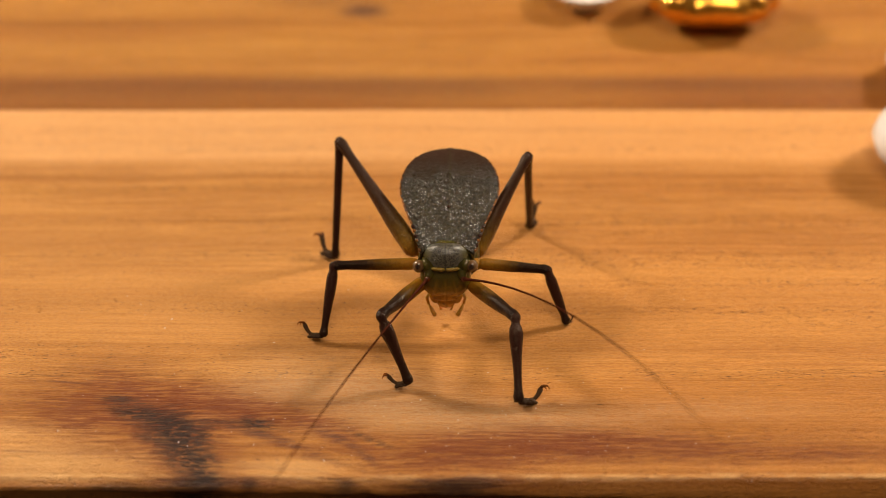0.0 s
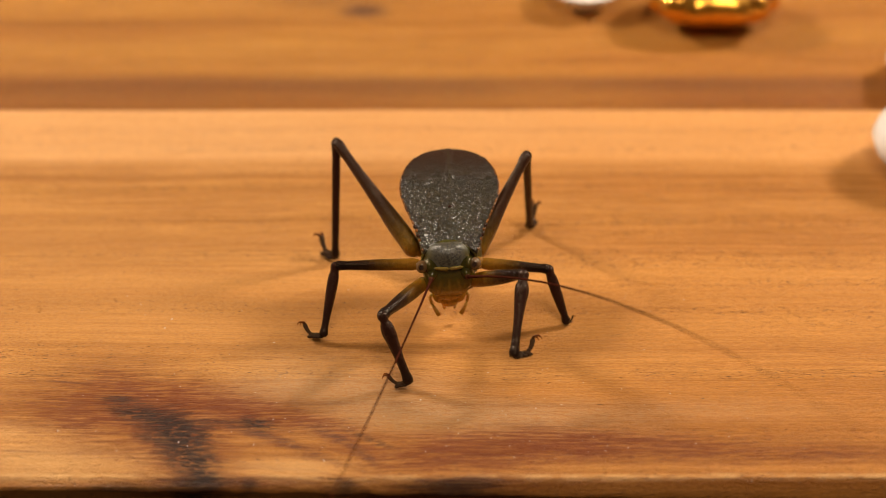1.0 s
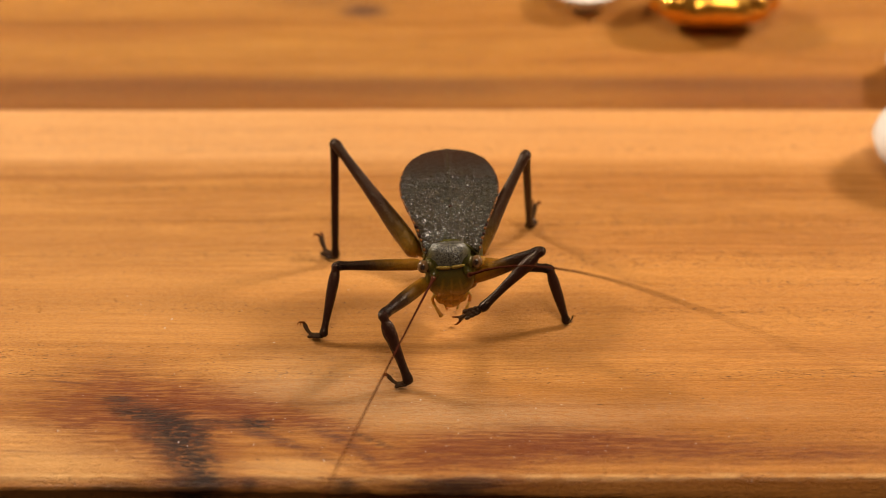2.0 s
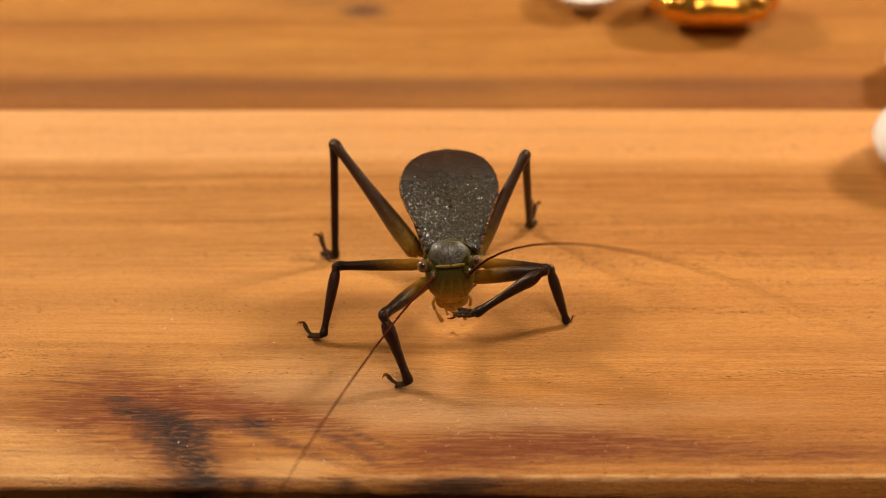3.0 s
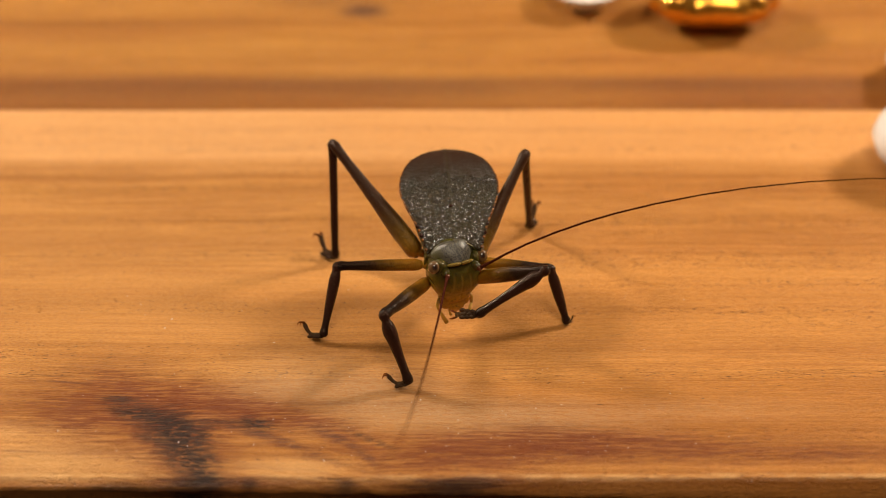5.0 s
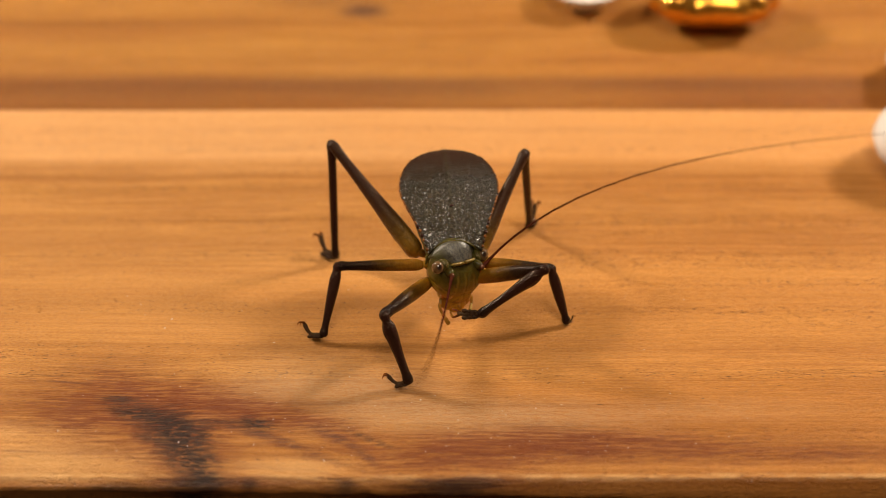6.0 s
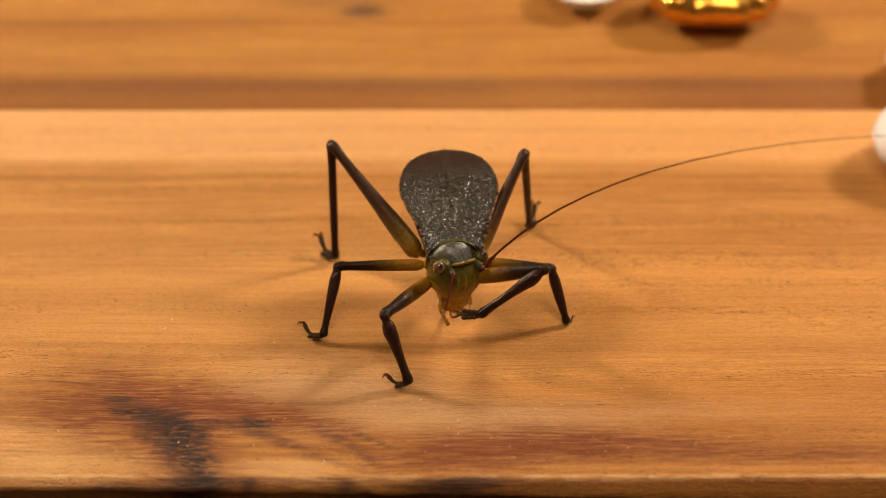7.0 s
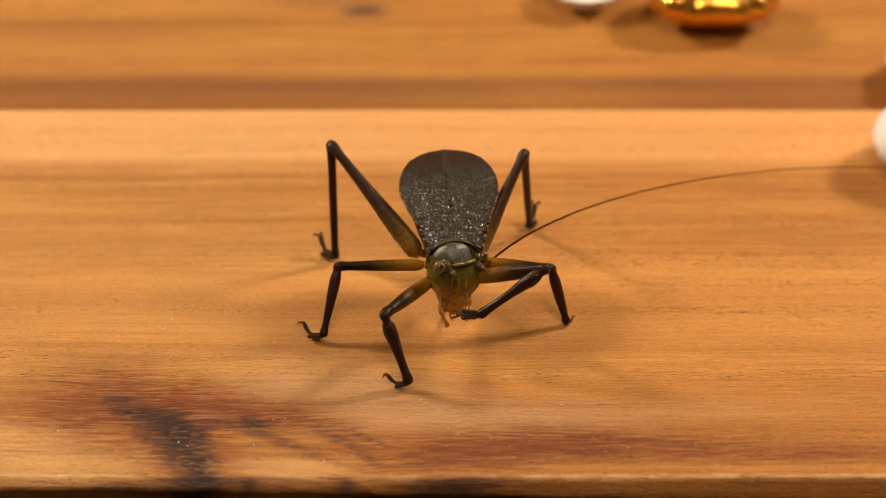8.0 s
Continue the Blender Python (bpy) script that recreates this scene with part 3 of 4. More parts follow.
def build_trunk():
    bm = bmesh.new()
    belly = [(-7.0, 2.0, 2.0, 0, -2.2), (-6.2, 2.7, 2.6, 0, -2.4), (-4.5, 3.0, 2.9, 0, -2.3), (-2, 2.9, 2.7, 0, -1.9), (1, 2.6, 2.3, 0, -0.7), (4, 2.0, 1.7, 0, 0.7), (5.2, 1.1, 0.9, 0, 1.5), (5.8, 0.3, 0.3, 0, 1.8)]
    rod(bm, smooth_rows(belly, 30), 24)
    trunk = part("trunk", bm, M_BELLY, katydid, "dark olive thorax and abdomen")
    trunk.matrix_basis = TRUNK
    bm = bmesh.new()
    nu, ns = 460, 320

    def wrinkled(u, s):
        """The shield's skin with its winding wrinkles, weaker towards the rear."""
        p = shield_point(u, s)
        q = Vector((p.x * 3.4, p.y * 4.0, 1.7))
        q += noise.noise_vector(q * 0.7) * 0.7
        fold = 1 - 2.4 * abs(noise.noise(q)) + 0.45 * noise.noise(q * 2.1)
        rear = max(abs(s) * 0.1 + 1.02 - u, 0.0)
        calm = max(0.1, min(1.0, (rear - 0.08) * 1.9)) * min(1.0, (1 - abs(s)) * 9 + 0.2)
        keel = math.exp(-((p.x + 0.36 * (1 - u) ** 1.5) / 0.14) ** 2)
        return p + Vector((0, 0, 0.058 * fold * calm * (1 - 0.7 * keel)))

    us = [math.sin(math.pi / 2 * i / nu) ** 0.9 for i in range(nu + 1)]
    top = [[bm.verts.new(wrinkled(us[i], -1 + 2 * j / ns) * MM) for j in range(ns + 1)] for i in range(nu + 1)]
    low = [[bm.verts.new((shield_point(us[i], (-1 + 2 * j / ns) * 0.985) - Vector((0, 0, 0.28))) * MM) for j in range(ns + 1)] for i in range(nu + 1)]
    for i in range(nu):
        for j in range(ns):
            bm.faces.new((top[i][j], top[i][j + 1], top[i + 1][j + 1], top[i + 1][j]))
            bm.faces.new((low[i][j], low[i + 1][j], low[i + 1][j + 1], low[i][j + 1]))
        bm.faces.new((top[i][0], top[i + 1][0], low[i + 1][0], low[i][0]))
        bm.faces.new((top[i][ns], low[i][ns], low[i + 1][ns], top[i + 1][ns]))
    for j in range(ns):
        bm.faces.new((top[0][j], low[0][j], low[0][j + 1], top[0][j + 1]))
        bm.faces.new((top[nu][j], top[nu][j + 1], low[nu][j + 1], low[nu][j]))
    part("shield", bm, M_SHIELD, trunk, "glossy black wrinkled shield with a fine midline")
    bm = bmesh.new()
    ball(bm, shield_point(0.36, 0.0) + Vector((0, 0, 0.02)), 0.2, 12, 8, (1.3, 1.0, 0.7))
    part("tubercle", bm, M_TIBIA, trunk, "small dark knob on the shield")
    dice = random.Random(4)
    for side in (-1, 1):
        bm = bmesh.new()
        u = 0.24
        while u < 0.9:
            r = 0.115 * dice.uniform(0.8, 1.2) * (1.35 - u * 0.7)
            ball(bm, shield_point(u, side) + Vector((side * 0.02, 0, 0.0)), r, 8, 6, (0.9, 1.0, 0.9))
            here, wide = shield_point(u, side), 0.0
            while wide < r * 2.1:
                u += 0.002
                wide = (shield_point(u, side) - here).length
        part("beaded_margin", bm, M_BEAD, trunk, "row of fine amber beads")
        for u, r, dark in ((0.22, 0.16, 0), (0.185, 0.26, 1), (0.15, 0.2, 0), (0.115, 0.26, 1), (0.085, 0.2, 0), (0.05, 0.17, 1), (0.02, 0.19, 0)):
            bm = bmesh.new()
            ball(bm, shield_point(u, side * 0.99) + Vector((side * 0.04, 0, 0.04)), r * 0.88 * dice.uniform(0.85, 1.1), 12, 8, (0.95, 1.1, 0.95))
            part("bead", bm, M_TIBIA if dark else M_AMBER_BEAD, trunk, "glossy black bead" if dark else "glossy amber bead")
        bm = bmesh.new()
        rings = []
        for k in range(11):
            u = 0.02 + 0.4 * k / 10
            p = shield_point(u, side * 0.93)
            drop = 3.4 * (1 - 0.75 * (k / 10) ** 1.5)
            ring = []
            for q, x in ((0, 0), (0.3, 0.05), (0.65, -0.1), (1, -0.45)):
                ring.append(p + Vector((side * x, 0, -0.1 - drop * q)))
            for q, x in ((1, -0.7), (0.65, -0.4), (0.3, -0.25), (0, -0.35)):
                ring.append(p + Vector((side * x, 0, -0.1 - drop * q)))
            rings.append(ring)
        loft(bm, rings)
        part("side_lobe", bm, M_BELLY, trunk, "dark brown flank plate below the shield")
    bm = bmesh.new()
    rings = []
    for k in range(25):
        a = radians(-5 + 190 * k / 24)
        out = Vector((math.cos(a), 0, math.sin(a) * 0.9))
        ring = []
        for y, r in ((1.0, 2.78), (0.5, 2.86), (-0.1, 2.88), (-0.5, 2.84), (-0.62, 2.92), (-0.78, 2.95), (-0.9, 2.85), (-0.82, 2.7), (0.0, 2.6), (1.0, 2.6)):
            ring.append(Vector((-0.42, -6.45 + 0.8 * y, -2.08)) + out * r)
        rings.append(ring)
    loft(bm, rings)
    part("collar", bm, M_GREEN, trunk, "olive green collar round the neck")
    return trunk


trunk = build_trunk()

# the legs: coxa, knee and ankle at rest, on the table in millimetres
LEGS = {
    "front_a": dict(coxa=(-1.90, -13.36, 5.11), knee=(-6.05, -21.96, 7.0), ankle=(-3.32, -24.51, 0.75), tip=(-5.3, -24.4, 0.25), foot=0.92, knee_end=(-5.7, -22.0, 7.15)),
    "front_b": dict(coxa=(2.75, -13.45, 4.85), knee=(7.04, -21.93, 6.83), ankle=(7.33, -27.46, 0.75), tip=(9.4, -26.9, 0.3), foot=1.15),
    "middle_a": dict(coxa=(-2.63, -12.74, 6.8), knee=(-11.0, -12.9, 6.7), ankle=(-12.11, -16.77, 0.75), tip=(-15.0, -16.0, 0.3), knee_end=(-10.7, -12.9, 6.8)),
    "middle_b": dict(coxa=(3.77, -12.74, 6.8), knee=(10.55, -12.4, 5.85), ankle=(12.65, -14.02, 0.4), tip=(14.0, -13.2, 0.25), foot=0.38, knee_end=(10.55, -12.4, 5.85)),
    "hind_a": dict(coxa=(-2.88, -10.0, 6.39), knee=(-10.86, 1.63, 12.6), ankle=(-11.5, -2.65, 0.75), tip=(-14.7, 1.0, 0.3), foot=1.25, knee_end=(-13.07, 1.63, 12.6)),
    "hind_b": dict(coxa=(3.22, -9.88, 6.06), knee=(8.8, -1.6, 12.7), ankle=(9.43, 3.26, 0.75), tip=(10.4, 7.2, 0.3), foot=1.25, knee_end=(8.35, -1.5, 13.2)),
}


def aim(start, end, up=(0, 0, 1)):
    """A pose at start, in the katydid's space, whose y axis points to end."""
    y = (end - start).normalized()
    x = y.cross(Vector(up)).normalized()
    z = x.cross(y)
    return Matrix.Translation(start) @ Matrix((x, y, z)).transposed().to_4x4()


def build_femur(length, kind):
    bm = bmesh.new()
    if kind == "hind":
        rows = [(-0.02, 0.35, 0.4), (0.0, 0.6, 0.75), (0.1, 0.78, 1.0), (0.23, 0.78, 1.02), (0.45, 0.62, 0.78), (0.7, 0.48, 0.58), (0.92, 0.45, 0.53), (0.975, 0.52, 0.58), (1.02, 0.3, 0.36)]
    elif kind == "middle":
        rows = [(-0.03, 0.35, 0.35), (0.02, 0.5, 0.52), (0.2, 0.54, 0.57), (0.5, 0.52, 0.55), (0.74, 0.45, 0.48), (0.9, 0.42, 0.45), (0.97, 0.47, 0.5), (1.03, 0.28, 0.3)]
    else:
        rows = [(-0.03, 0.4, 0.4), (0.03, 0.58, 0.6), (0.24, 0.68, 0.78), (0.5, 0.68, 0.78), (0.74, 0.58, 0.66), (0.88, 0.52, 0.56), (0.96, 0.58, 0.6), (1.04, 0.3, 0.34)]
    stout = {"hind": 1.12, "middle": 1.05, "front": 1.0}[kind]
    rows = [(r[0] * length, r[1] * stout, r[2] * stout) for r in rows]
    rod(bm, smooth_rows(rows, 26), 18)
    for side in (-1, 1):
        ball(bm, (side * 0.34, length - 0.25, 0.0), 0.34, 10, 8, (0.7, 1.25, 1))
    for k in range(9):
        y = length * (0.25 + 0.07 * k)
        spike(bm, (0.12 * (-1) ** k, y, -0.42), (0, 0.3, -1), 0.16, 0.05)
    return part("femur", bm, M_HIND if kind == "hind" else M_FEMUR, katydid, "long brown hind thigh" if kind == "hind" else "thigh, amber at the body and black at the knee")


def build_tibia(length, kind):
    bm = bmesh.new()
    if kind == "front":
        rows = [(-0.35, 0.3, 0.3), (0.0, 0.46, 0.46), (0.35, 0.42, 0.42), (0.62, 0.34, 0.34), (1.0, 0.5, 0.48), (1.9, 0.58, 0.54), (3.0, 0.5, 0.48), (4.2, 0.4, 0.42), (length - 1.0, 0.36, 0.4), (length - 0.2, 0.42, 0.44), (length + 0.1, 0.3, 0.32)]
    elif kind == "middle":
        rows = [(-0.35, 0.26, 0.26), (0.0, 0.44, 0.44), (0.5, 0.36, 0.36), (1.0, 0.42, 0.44), (2.4, 0.44, 0.46), (4.5, 0.34, 0.36), (length - 0.8, 0.28, 0.3), (length - 0.1, 0.34, 0.36), (length + 0.1, 0.26, 0.26)]
    else:
        rows = [(-0.35, 0.26, 0.26), (0.0, 0.42, 0.44), (0.5, 0.38, 0.4), (1.5, 0.34, 0.36), (5, 0.32, 0.34), (9, 0.3, 0.32), (length - 0.8, 0.3, 0.32), (length - 0.1, 0.36, 0.36), (length + 0.1, 0.26, 0.26)]
    stout = 1.34 if kind == "hind" else 1.2
    rows = [(r[0], r[1] * stout, r[2] * stout) for r in rows]
    rod(bm, smooth_rows(rows, 30), 16)
    count = 16 if kind == "hind" else 10
    for k in range(count):
        y = length * (0.22 + 0.74 * k / count)
        for side in (-1, 1):
            spike(bm, (side * 0.26, y, 0.22 if kind == "hind" else -0.26), (side * 0.7, 0.5, 0.7 if kind == "hind" else -0.6), 0.11, 0.035)
    for side in (-1, 1):
        spike(bm, (side * 0.25, length - 0.1, -0.2), (side * 0.5, 1, -0.5), 0.25, 0.06)
    tibia = part("tibia", bm, M_TIBIA, katydid, "slim black-brown shin with fine spines")
    if kind == "front":
        for side in (-1, 1):
            bm = bmesh.new()
            ball(bm, (side * 0.36, 1.85, 0.3), 1.0, 14, 10, (0.26, 0.85, 0.24))
            part("tympanum", bm, M_TIBIA, tibia, "oval ear on the shin")
    return tibia


def build_tarsus(size=1.0):
    bm = bmesh.new()
    k = size
    for y, w, h, l in ((0.25, 0.30, 0.30, 0.36), (0.68, 0.34, 0.30, 0.36), (1.12, 0.40, 0.29, 0.42)):
        ball(bm, (0, y * k, 0), 1.0, 12, 8, (w * k, l * k, h * k))
        for side in (-1, 1):
            ball(bm, (side * w * 0.75 * k, (y + 0.2) * k, -0.14 * k), 1.0, 8, 6, (0.2 * k, 0.3 * k, 0.17 * k))
    tube(bm, [(0, 1.15 * k, 0.08), (0, 1.5 * k, 0.26 * k), (0, 1.8 * k, 0.6 * k), (0, 2.0 * k, 1.0 * k), (0, 2.1 * k, 1.2 * k)], [0.17 * k, 0.17 * k, 0.2 * k, 0.24 * k, 0.11 * k], 10)
    tarsus = part("tarsus", bm, M_TARSUS, katydid, "lobed dark foot")
    for side in (-1, 1):
        bm = bmesh.new()
        tube(bm, [(side * 0.1 * k, 2.0 * k, 1.1 * k), (side * 0.22 * k, 2.24 * k, 1.3 * k), (side * 0.32 * k, 2.5 * k, 1.3 * k), (side * 0.36 * k, 2.66 * k, 1.12 * k), (side * 0.36 * k, 2.68 * k, 0.92 * k)], [0.11 * k, 0.11 * k, 0.09 * k, 0.06 * k, 0.015 * k], 7)
        part("claw", bm, M_CLAW, tarsus, "curved amber claw")
    return tarsus


def build_coxa(at, kind):
    bm = bmesh.new()
    p = Vector(at) - PIVOT
    inner = Vector((p.x * 0.55, p.y + 0.2, p.z - 0.3))
    way = (p - inner)
    thick = {"front": 0.62, "middle": 0.7, "hind": 0.5}[kind]
    tube(bm, [inner, inner + way * 0.5, inner + way * 0.85, p + way.normalized() * 0.1], [thick, thick, thick * 0.85, thick * 0.5], 14)
    return part("coxa", bm, M_COXA, trunk, "amber hip joint")


for name, leg in LEGS.items():
    kind = name.split("_")[0]
    c, k, a = (Vector(leg[q]) for q in ("coxa", "knee", "ankle"))
    leg["upper"], leg["lower"] = (k - c).length, (a - k).length
    build_coxa(c, kind)
    leg["femur"] = build_femur(leg["upper"], kind)
    leg["tibia"] = build_tibia(leg["lower"], kind)
    leg["tarsus"] = build_tarsus(leg.get("foot", 1.0))


# the head, about the neck; millimetres, the face looks along -y
def build_head():
    bm = bmesh.new()
    rows = ((1.3, -0.7, 0.8, 0.5), (1.1, -0.8, 1.3, 0.95), (0.65, -0.85, 2.0, 1.25), (0.2, -1.0, 2.38, 1.5), (-0.4, -1.25, 2.55, 1.8), (-1.0, -1.3, 2.6, 2.05), (-1.7, -1.3, 2.56, 2.15), (-2.5, -1.3, 2.46, 2.05),
            (-3.1, -1.25, 2.2, 1.85), (-3.5, -1.28, 1.86, 1.7), (-3.8, -1.32, 1.5, 1.5), (-4.5, -1.4, 1.3, 1.3), (-5.2, -1.45, 0.95, 1.0), (-5.5, -1.5, 0.5, 0.5))
    rings = []
    for z, cy, a, b in rows:
        ring = []
        for k in range(28):
            g = math.tau * k / 28
            x, y = math.copysign(abs(math.cos(g)) ** 0.58, math.cos(g)), math.copysign(abs(math.sin(g)) ** 0.7, math.sin(g))
            if y > 0:
                x, y = math.copysign(abs(math.cos(g)) ** 0.45, math.cos(g)), abs(math.sin(g)) ** 0.6 * 1.1
            ring.append((a * x, cy + b * y, z))
        rings.append(ring)
    loft(bm, rings)
    head = part("head", bm, M_FACE, katydid, "olive green head, amber towards the mouth")
    bm = bmesh.new()
    grid = []
    for i in range(15):
        u = i / 14
        w = 2.4 - 0.25 * u - 0.75 * u ** 3
        row = []
        for j in range(19):
            s = math.sin(math.pi / 2 * (-1 + 2 * j / 18))
            x = s * w
            y = -0.2 - 2.35 * u + 0.5 * s * s * (1 - u) + 0.4 * abs(s) ** 3 * u
            crown = float(np.interp(u, (0, 0.2, 0.4, 0.6, 0.8, 1.0), (1.8, 2.02, 1.96, 1.68, 1.2, 0.6)))
            z = crown - (1.75 - 1.0 * u) * abs(s) ** 2.8 - 0.05 * math.exp(-(x / 0.1) ** 2)
            row.append((x, y, z))
        grid.append(row)
    verts = [[bm.verts.new(Vector(p) * MM) for p in row] for row in grid]
    under = [[bm.verts.new((Vector(p) * 0.96 - Vector((0, 0, 0.5))) * MM) for p in row] for row in grid]
    for i in range(14):
        for j in range(18):
            bm.faces.new((verts[i][j], verts[i][j + 1], verts[i + 1][j + 1], verts[i + 1][j]))
            bm.faces.new((under[i][j], under[i + 1][j], under[i + 1][j + 1], under[i][j + 1]))
        bm.faces.new((verts[i][0], verts[i + 1][0], under[i + 1][0], under[i][0]))
        bm.faces.new((verts[i][18], under[i][18], under[i + 1][18], verts[i + 1][18]))
    for j in range(18):
        bm.faces.new((verts[0][j], under[0][j], under[0][j + 1], verts[0][j + 1]))
        bm.faces.new((verts[14][j], verts[14][j + 1], under[14][j + 1], under[14][j]))
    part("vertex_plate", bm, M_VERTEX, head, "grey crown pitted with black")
    bm = bmesh.new()
    for half in (-1, 1):
        pts = [(half * x, -2.62 + 0.1 * x * x, 0.55 - 0.03 * x ** 1.5) for x in np.linspace(0.02, 1.45, 9)]
        tube(bm, pts, [0.12, 0.18, 0.195, 0.185, 0.195, 0.18, 0.185, 0.15, 0.07], 10)
    part("brow_ridge", bm, M_RIDGE, head, "pale yellow brow ridge")
    for side in (-1, 1):
        bm = bmesh.new()
        ball(bm, (0, 0, 0), 0.63, 24, 16, (0.97, 1, 1.06))
        eye = part("eye", bm, M_EYE, head, "round glossy brown eye")
        eye.location = Vector((side * 2.68, -1.93, 0.29)) * MM
        eye.rotation_euler = (radians(-40), 0, radians(-14))
        bm = bmesh.new()
        tube(bm, [(side * 1.85, -1.75, 0.2), (side * 2.3, -1.88, 0.27)], [0.75, 0.64], 16)
        part("eye_stalk", bm, M_GREEN, head)
        bm = bmesh.new()
        tube(bm, [(side * 1.45, -1.8, -0.25), (side * 1.6, -2.4, -0.2), (side * 1.72, -2.85, -0.15), (side * 1.79, -3.12, -0.12), (side * 1.8, -3.2, -0.12)], [0.3, 0.56, 0.45, 0.34, 0.2], 16)
        part("antenna_socket", bm, M_FACE, head, "olive antenna socket")
        bm = bmesh.new()
        ball(bm, (side * 1.8, -3.25, -0.12), 0.29, 14, 10)
        part("scape", bm, M_SCAPE, head, "red-brown root of the antenna")
        bm = bmesh.new()
        tube(bm, [(side * 1.6, -1.7, -4.1), (side * 1.95, -2.0, -4.7), (side * 1.8, -2.3, -5.3)], [0.17, 0.17, 0.15], 8)
        tube(bm, [(side * 1.8, -2.3, -5.25), (side * 1.5, -2.6, -5.9), (side * 1.15, -2.8, -6.6)], [0.13, 0.18, 0.23], 8)
        part("palp", bm, M_PALP, head, "jointed amber mouth feeler")
        bm = bmesh.new()
        tube(bm, [(side * 0.6, -2.0, -5.2), (side * 0.65, -2.3, -5.75), (side * 0.5, -2.45, -6.1)], [0.1, 0.11, 0.13], 8)
        part("palp", bm, M_PALP, head, "jointed amber mouth feeler")
        bm = bmesh.new()
        ball(bm, (side * 1.0, -1.85, -4.3), 1.0, 14, 10, (0.72, 0.9, 1.1))
        part("mandible", bm, M_FACE, head)
    bm = bmesh.new()
    ball(bm, (0, -2.55, -3.5), 1.0, 18, 12, (1.45, 0.6, 0.85))
    part("clypeus", bm, M_FACE, head)
    bm = bmesh.new()
    ball(bm, (0, -2.3, -4.75), 1.0, 18, 12, (1.05, 0.62, 0.98))
    part("labrum", bm, M_FACE, head, "amber upper lip")
    return head


head = build_head()

# antennae: chains of short rigid pieces
PIECES = (1.2, 2.0, 2.4, 2.8, 3.2, 3.6, 4.0, 4.4, 5.0, 5.6, 6.2, 6.8, 7.0, 7.0)
MARKS = (2.0, 6.5, 12.0, 18.5, 26.0, 34.5, 44.0, 54.0)


def antenna_radius(s):
    return 0.11 * (1 - s / 75.0) ** 1.4 + 0.014 + 0.12 * math.exp(-s / 0.9)


def build_antenna():
    made, s = [], 0.0
    for length in PIECES:
        bm = bmesh.new()
        n = 7
        rod(bm, [(-0.12 * antenna_radius(s), antenna_radius(s) * 0.9, antenna_radius(s) * 0.9)] + [(length * k / n, antenna_radius(s + length * k / n), antenna_radius(s + length * k / n)) for k in range(n + 1)] + [(length + 0.06, antenna_radius(s + length) * 0.7, antenna_radius(s + length) * 0.7)], 8)
        made.append(part("antenna_piece", bm, M_FEELER, katydid, "thread-thin red-brown antenna"))
        s += length
    return made


feelers = {1: build_antenna(), -1: build_antenna()}


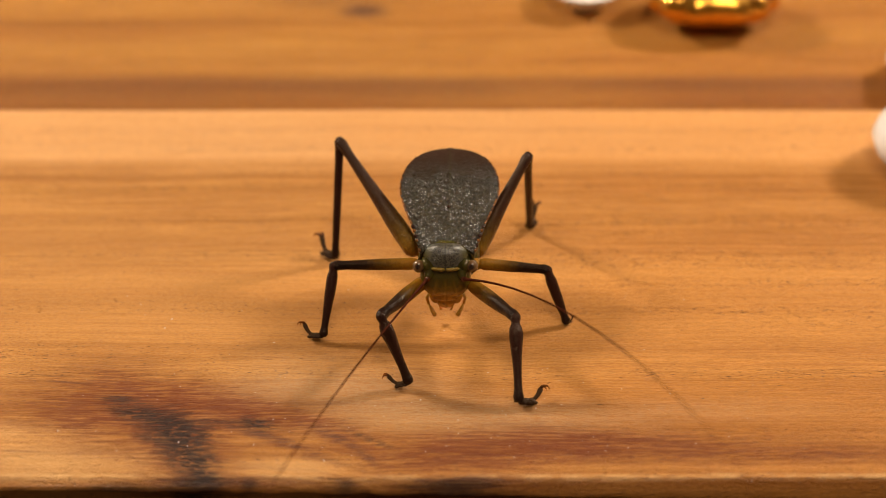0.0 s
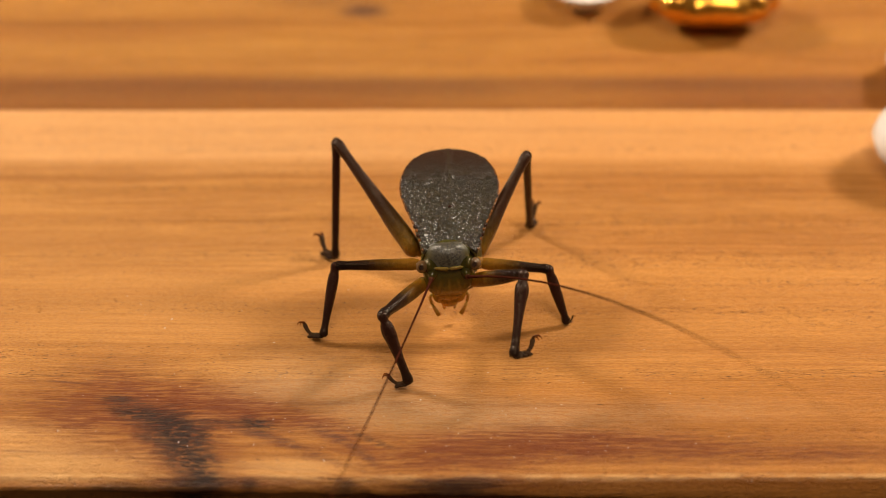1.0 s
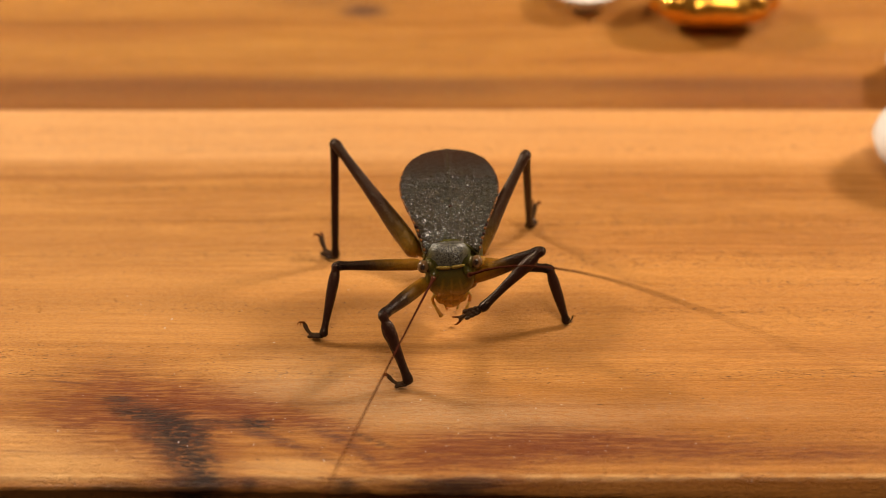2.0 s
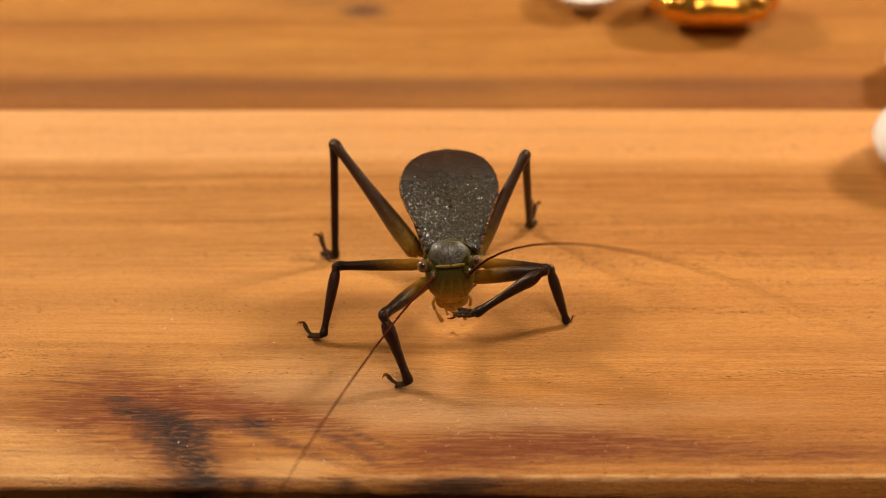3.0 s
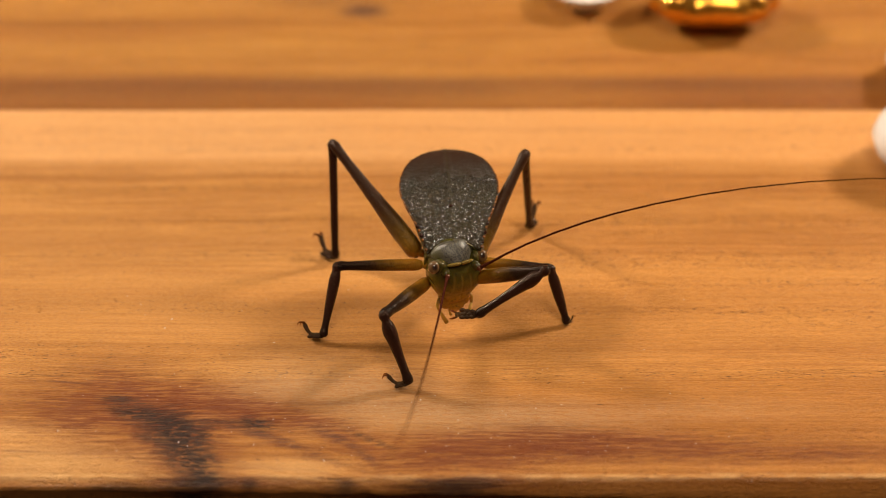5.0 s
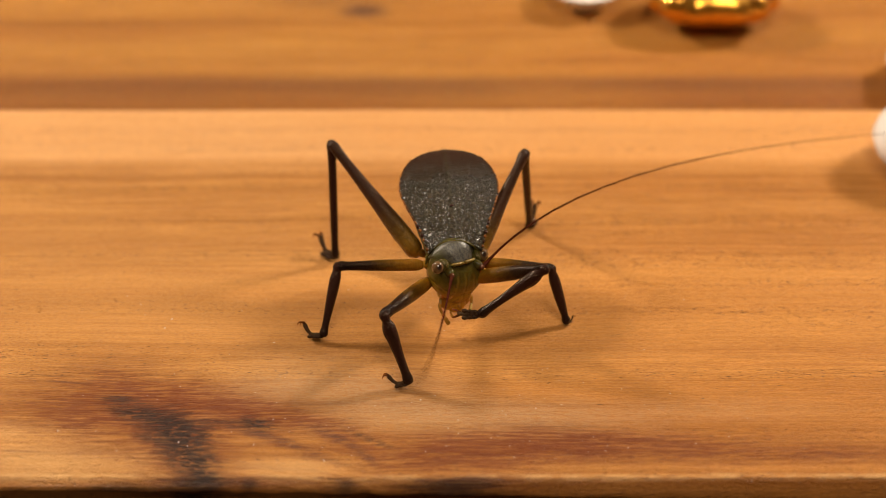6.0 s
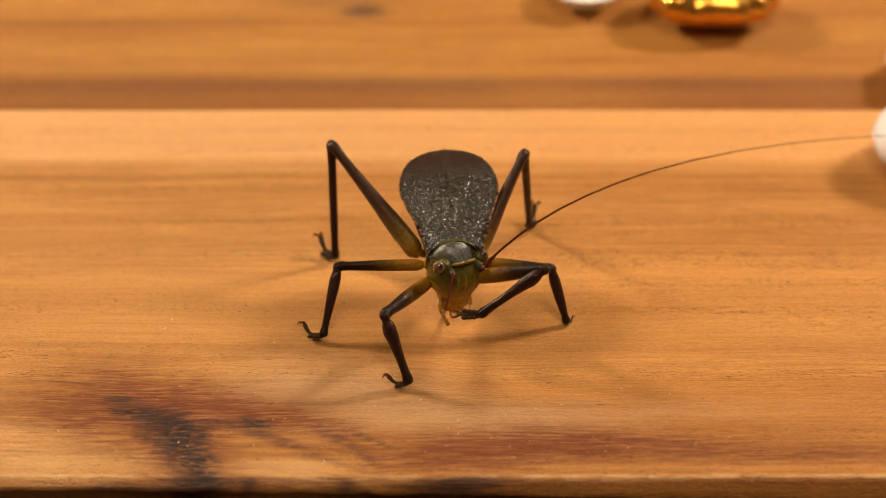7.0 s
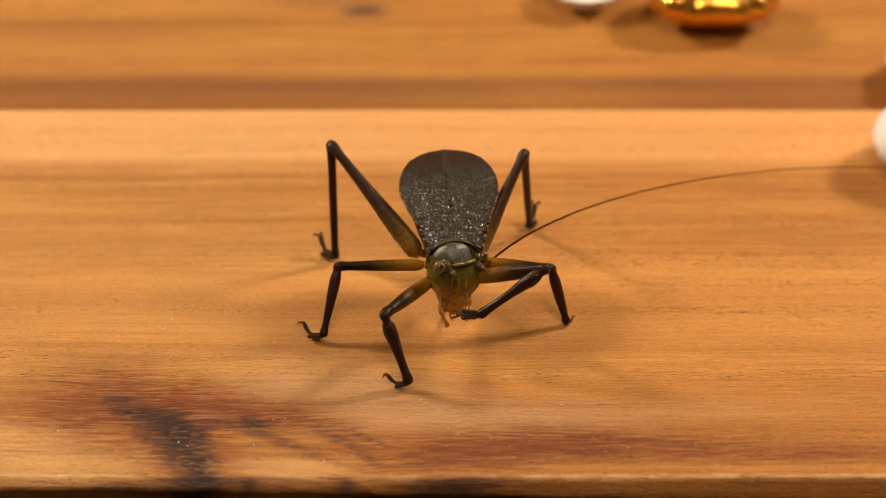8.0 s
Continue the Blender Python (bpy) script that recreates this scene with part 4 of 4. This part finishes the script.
# ---- what moves: the katydid sways, turns its head, lifts one foreleg to its mouth and swings its antennae ----
def motions():
    yaw_rows = [(0, 0.0), (0.5, 0.6), (1, 1.3), (1.5, 1.9), (3, 2.3), (4, 2.3), (4.5, 2.6), (6, 3.3), (8, 3.5)]
    # seconds, turn, nod, tilt and rise of the head
    head_rows = [(0, -1, 16.5, -0.5, 0.1), (0.3, 0, 16.5, -0.6, 0.1), (0.8, 3, 16.3, -1.5, 0.2), (1.7, 5.6, 16, -3, 0.34), (2.8, 4, 7.5, -3.2, 0.06), (3.6, 9, 4.5, -2, 0.16), (4, 15, 5, -0.8, 0.17), (4.5, 23, 5.5, 0.7, 0.18), (5.8, 32.5, 3.7, 4, 0.08), (6.5, 34, 3, 5.5, 0.06), (8, 35, 2, 7.8, -0.12)]
    knee_rows = [(0.0, 7.04, -21.93, 6.83), (0.6, 7.06, -21.94, 6.82), (0.7, 7.04, -21.86, 7.29), (0.8, 7.55, -21.26, 8.32), (0.9, 7.75, -20.51, 9.60), (1.0, 7.85, -19.86, 10.49), (1.1, 8.31, -18.71, 11.34), (1.2, 8.55, -17.95, 11.48), (1.3, 8.88, -17.74, 11.42), (1.4, 9.20, -17.35, 11.45), (1.5, 9.32, -17.12, 11.49), (1.6, 9.43, -16.86, 11.53), (1.7, 9.43, -16.86, 11.53), (2.0, 9.52, -17.27, 11.37), (2.4, 9.79, -17.99, 10.46), (2.8, 9.86, -18.42, 9.93), (4.5, 10.00, -18.40, 9.78), (5.8, 9.94, -18.36, 10.02), (8.0, 9.98, -18.35, 10.01)]
    ankle_rows = [(0.0, 7.33, -27.46, 0.75), (0.6, 7.33, -27.44, 0.71), (0.7, 7.40, -28.01, 1.85), (0.8, 7.52, -27.15, 2.59), (0.9, 7.57, -25.50, 3.05), (1.0, 6.81, -25.95, 5.06), (1.1, 6.70, -24.22, 5.45), (1.2, 5.02, -23.53, 6.39), (1.3, 4.53, -22.93, 6.53), (1.4, 4.50, -20.71, 5.39), (1.5, 4.14, -20.19, 5.66), (1.6, 3.96, -19.56, 5.77), (1.7, 4.20, -21.93, 7.39), (2.0, 3.75, -19.91, 6.28), (2.4, 3.29, -20.21, 6.08), (2.8, 3.12, -19.63, 5.50), (4.5, 3.27, -19.49, 5.30), (5.8, 3.66, -18.87, 4.87), (8.0, 3.59, -19.22, 5.04)]
    tip_rows = [(0.0, 9.40, -26.90, 0.30), (0.6, 9.40, -26.90, 0.30), (0.7, 9.42, -26.90, 1.40), (0.8, 9.65, -26.20, 2.40), (0.9, 9.70, -24.60, 2.90), (1.0, 9.08, -25.00, 4.90), (1.1, 8.59, -23.20, 4.90), (1.2, 7.47, -22.60, 5.30), (1.3, 6.93, -22.18, 4.70), (1.4, 5.50, -21.28, 2.96), (1.5, 3.10, -21.69, 2.16), (1.6, 2.37, -21.50, 3.19), (1.7, 1.25, -21.91, 5.08), (2.0, 0.93, -20.25, 5.29), (2.4, 0.81, -20.14, 5.90), (2.8, 0.82, -18.96, 5.32), (4.5, 0.48, -18.78, 5.06), (5.8, 0.60, -18.30, 4.57), (8.0, 0.26, -18.62, 4.87)]
    roll_rows = [(0, 0), (1.2, 0), (1.3, 25), (1.4, 50), (1.5, 75), (1.6, 100), (8, 105)]
    # seconds, heading and rise of the first piece, then how both change along the antenna
    right_rows = [(0.0, 40.8, 23.7, -4.59, -4.38, 0.575), (0.5, 35.9, 23.9, -2.19, 0.28, -0.283), (0.8, 42.5, 24.7, -2.74, -2.19, 0.082), (1.2, 42.1, 31.5, -2.88, -4.44, 0.392), (1.7, 41.1, 34.8, -2.58, -6.09, 0.620), (2.8, 29.8, 47.2, 0.42, -6.62, 0.268), (3.5, 31.6, 51.7, 1.43, -6.93, 0.159), (4.0, 37.2, 51.8, -0.12, -6.25, 0.222), (4.5, 45.0, 52.3, 5.77, -7.73, -0.171), (5.8, 143.0, 13.2, -4.18, -6.28, 0.491), (6.0, 144.6, 8.3, -5.49, -4.77, 0.423), (6.5, 138.2, 19.3, -6.20, -7.46, 0.773), (7.0, 139.0, 12.7, -5.23, -4.88, 0.336), (8.0, 149.4, -3.4, -9.02, 0.73, -0.039)]
    left_rows = [(0.0, -22.9, 4.3, 1.14, 1.03, -0.114), (0.5, -18.0, 1.6, 0.97, 0.83, 0.136), (0.8, -14.4, -0.1, 0.40, 1.87, 0.026), (1.2, -12.5, -0.9, 0.02, 1.85, -0.075), (1.7, -13.0, -0.1, 0.52, 2.25, -0.022), (2.8, -23.5, 5.2, 1.27, -0.76, 0.041), (3.5, -24.6, 4.1, 1.35, -0.47, 0.037), (4.0, -18.6, 2.4, 2.10, 1.81, 0.045), (4.5, -8.0, 0.2, 0.28, 1.63, 0.479), (5.8, -4.8, 8.0, 0.22, 5.75, -0.288), (6.5, -5.1, 12.8, 0.61, 5.98, -0.418), (7.0, -3.3, 19.6, 0.21, 3.50, -0.234), (8.0, -3.2, 20.5, 0.18, 3.43, -0.257)]
    beats = [0, 0.5, 0.6, 0.7, 0.8, 0.9, 1.0, 1.1, 1.2, 1.3, 1.4, 1.5, 1.6, 1.7, 2.0, 2.4, 2.8, 3.5, 4.0, 4.5, 5.1, 5.8, 6.0, 6.2, 6.5, 7.0, 7.5, 8.0]
    slow = [0, 0.5, 1.0, 1.5, 2.2, 3.0, 4.0, 4.5, 5.2, 6.0, 7.0, 8.0]

    def turned(p, t):
        """A place on the body, carried round by its sway."""
        spin = Matrix.Rotation(radians(table_of(yaw_rows, t)[0]), 3, "Z")
        return PIVOT + spin @ (Vector(p) - PIVOT)

    def head_pose(t):
        turn, nod, tilt, rise = table_of(head_rows, t)
        return Matrix.Translation(local(turned(NECK, t) + Vector((0, 0, rise)))) @ pose(0, 0, 0, nod, tilt, turn)

    walk(trunk, [(t, TRUNK @ pose(0, 0, 0, -0.7 * table_of(yaw_rows, t)[0], 0, 1.9 * table_of(yaw_rows, t)[0])) for t in slow])
    walk(head, [(t, head_pose(t)) for t in beats])
    for name, leg in LEGS.items():
        poses = {"femur": [], "tibia": [], "tarsus": []}
        a_len, b_len = leg["upper"], leg["lower"]
        lifted = name == "front_b"
        for t in beats if lifted else slow:
            hip = turned(leg["coxa"], t)
            if lifted:
                hip = hip + Vector((0, 0, 0.65 * min(max((t - 0.6) / 0.8, 0), 1)))
                knee = hip + (Vector(table_of(knee_rows, t)) - hip).normalized() * a_len
                ankle = knee + (Vector(table_of(ankle_rows, t)) - knee).normalized() * b_len
                tip = Vector(table_of(tip_rows, t))
            else:
                ankle, tip = Vector(leg["ankle"]), Vector(leg["tip"])
                share = table_of(yaw_rows, t)[0] / 3.5
                wish = Vector(leg["knee"]).lerp(Vector(leg["knee_end"]), share)
                span = ankle - hip
                d = min(span.length, (a_len + b_len) * 0.9999)
                along = (a_len ** 2 - b_len ** 2 + d * d) / (2 * d)
                mid = hip + span.normalized() * along
                off = wish - mid
                off -= span.normalized() * off.dot(span.normalized())
                knee = mid + off.normalized() * math.sqrt(max(a_len ** 2 - along ** 2, 0))
            shin = knee - ankle
            poses["femur"].append((t, aim(local(hip), local(knee))))
            poses["tibia"].append((t, aim(local(knee), local(ankle), (knee - hip).normalized())))
            roll = table_of(roll_rows, t)[0] if lifted else 0.0
            poses["tarsus"].append((t, aim(local(ankle), local(tip), shin) @ pose(0, 0, 0, 0, roll, 0)))
        for key, rows in poses.items():
            walk(leg[key], rows)
    for side, rows in ((1, right_rows), (-1, left_rows)):
        keyed = [[] for _ in PIECES]
        for t in beats:
            az0, el0, caz, cel, qel = table_of(rows, t)
            p = head_pose(t) @ (Vector((side * 1.8, -3.25, -0.12)) * MM)
            s = 0.0
            for k, length in enumerate(PIECES):
                q = float(np.interp(s + length / 2, MARKS, range(8)))
                az, el = radians(az0 + caz * q), radians(el0 + cel * q + qel * q * q)
                way = Vector((math.sin(az) * math.cos(el), -math.cos(az) * math.cos(el), math.sin(el)))
                end = p + way * length * MM
                keyed[k].append((t, aim(p, end)))
                p, s = end, s + length
        for piece, key_rows in zip(feelers[side], keyed):
            walk(piece, key_rows)


motions()
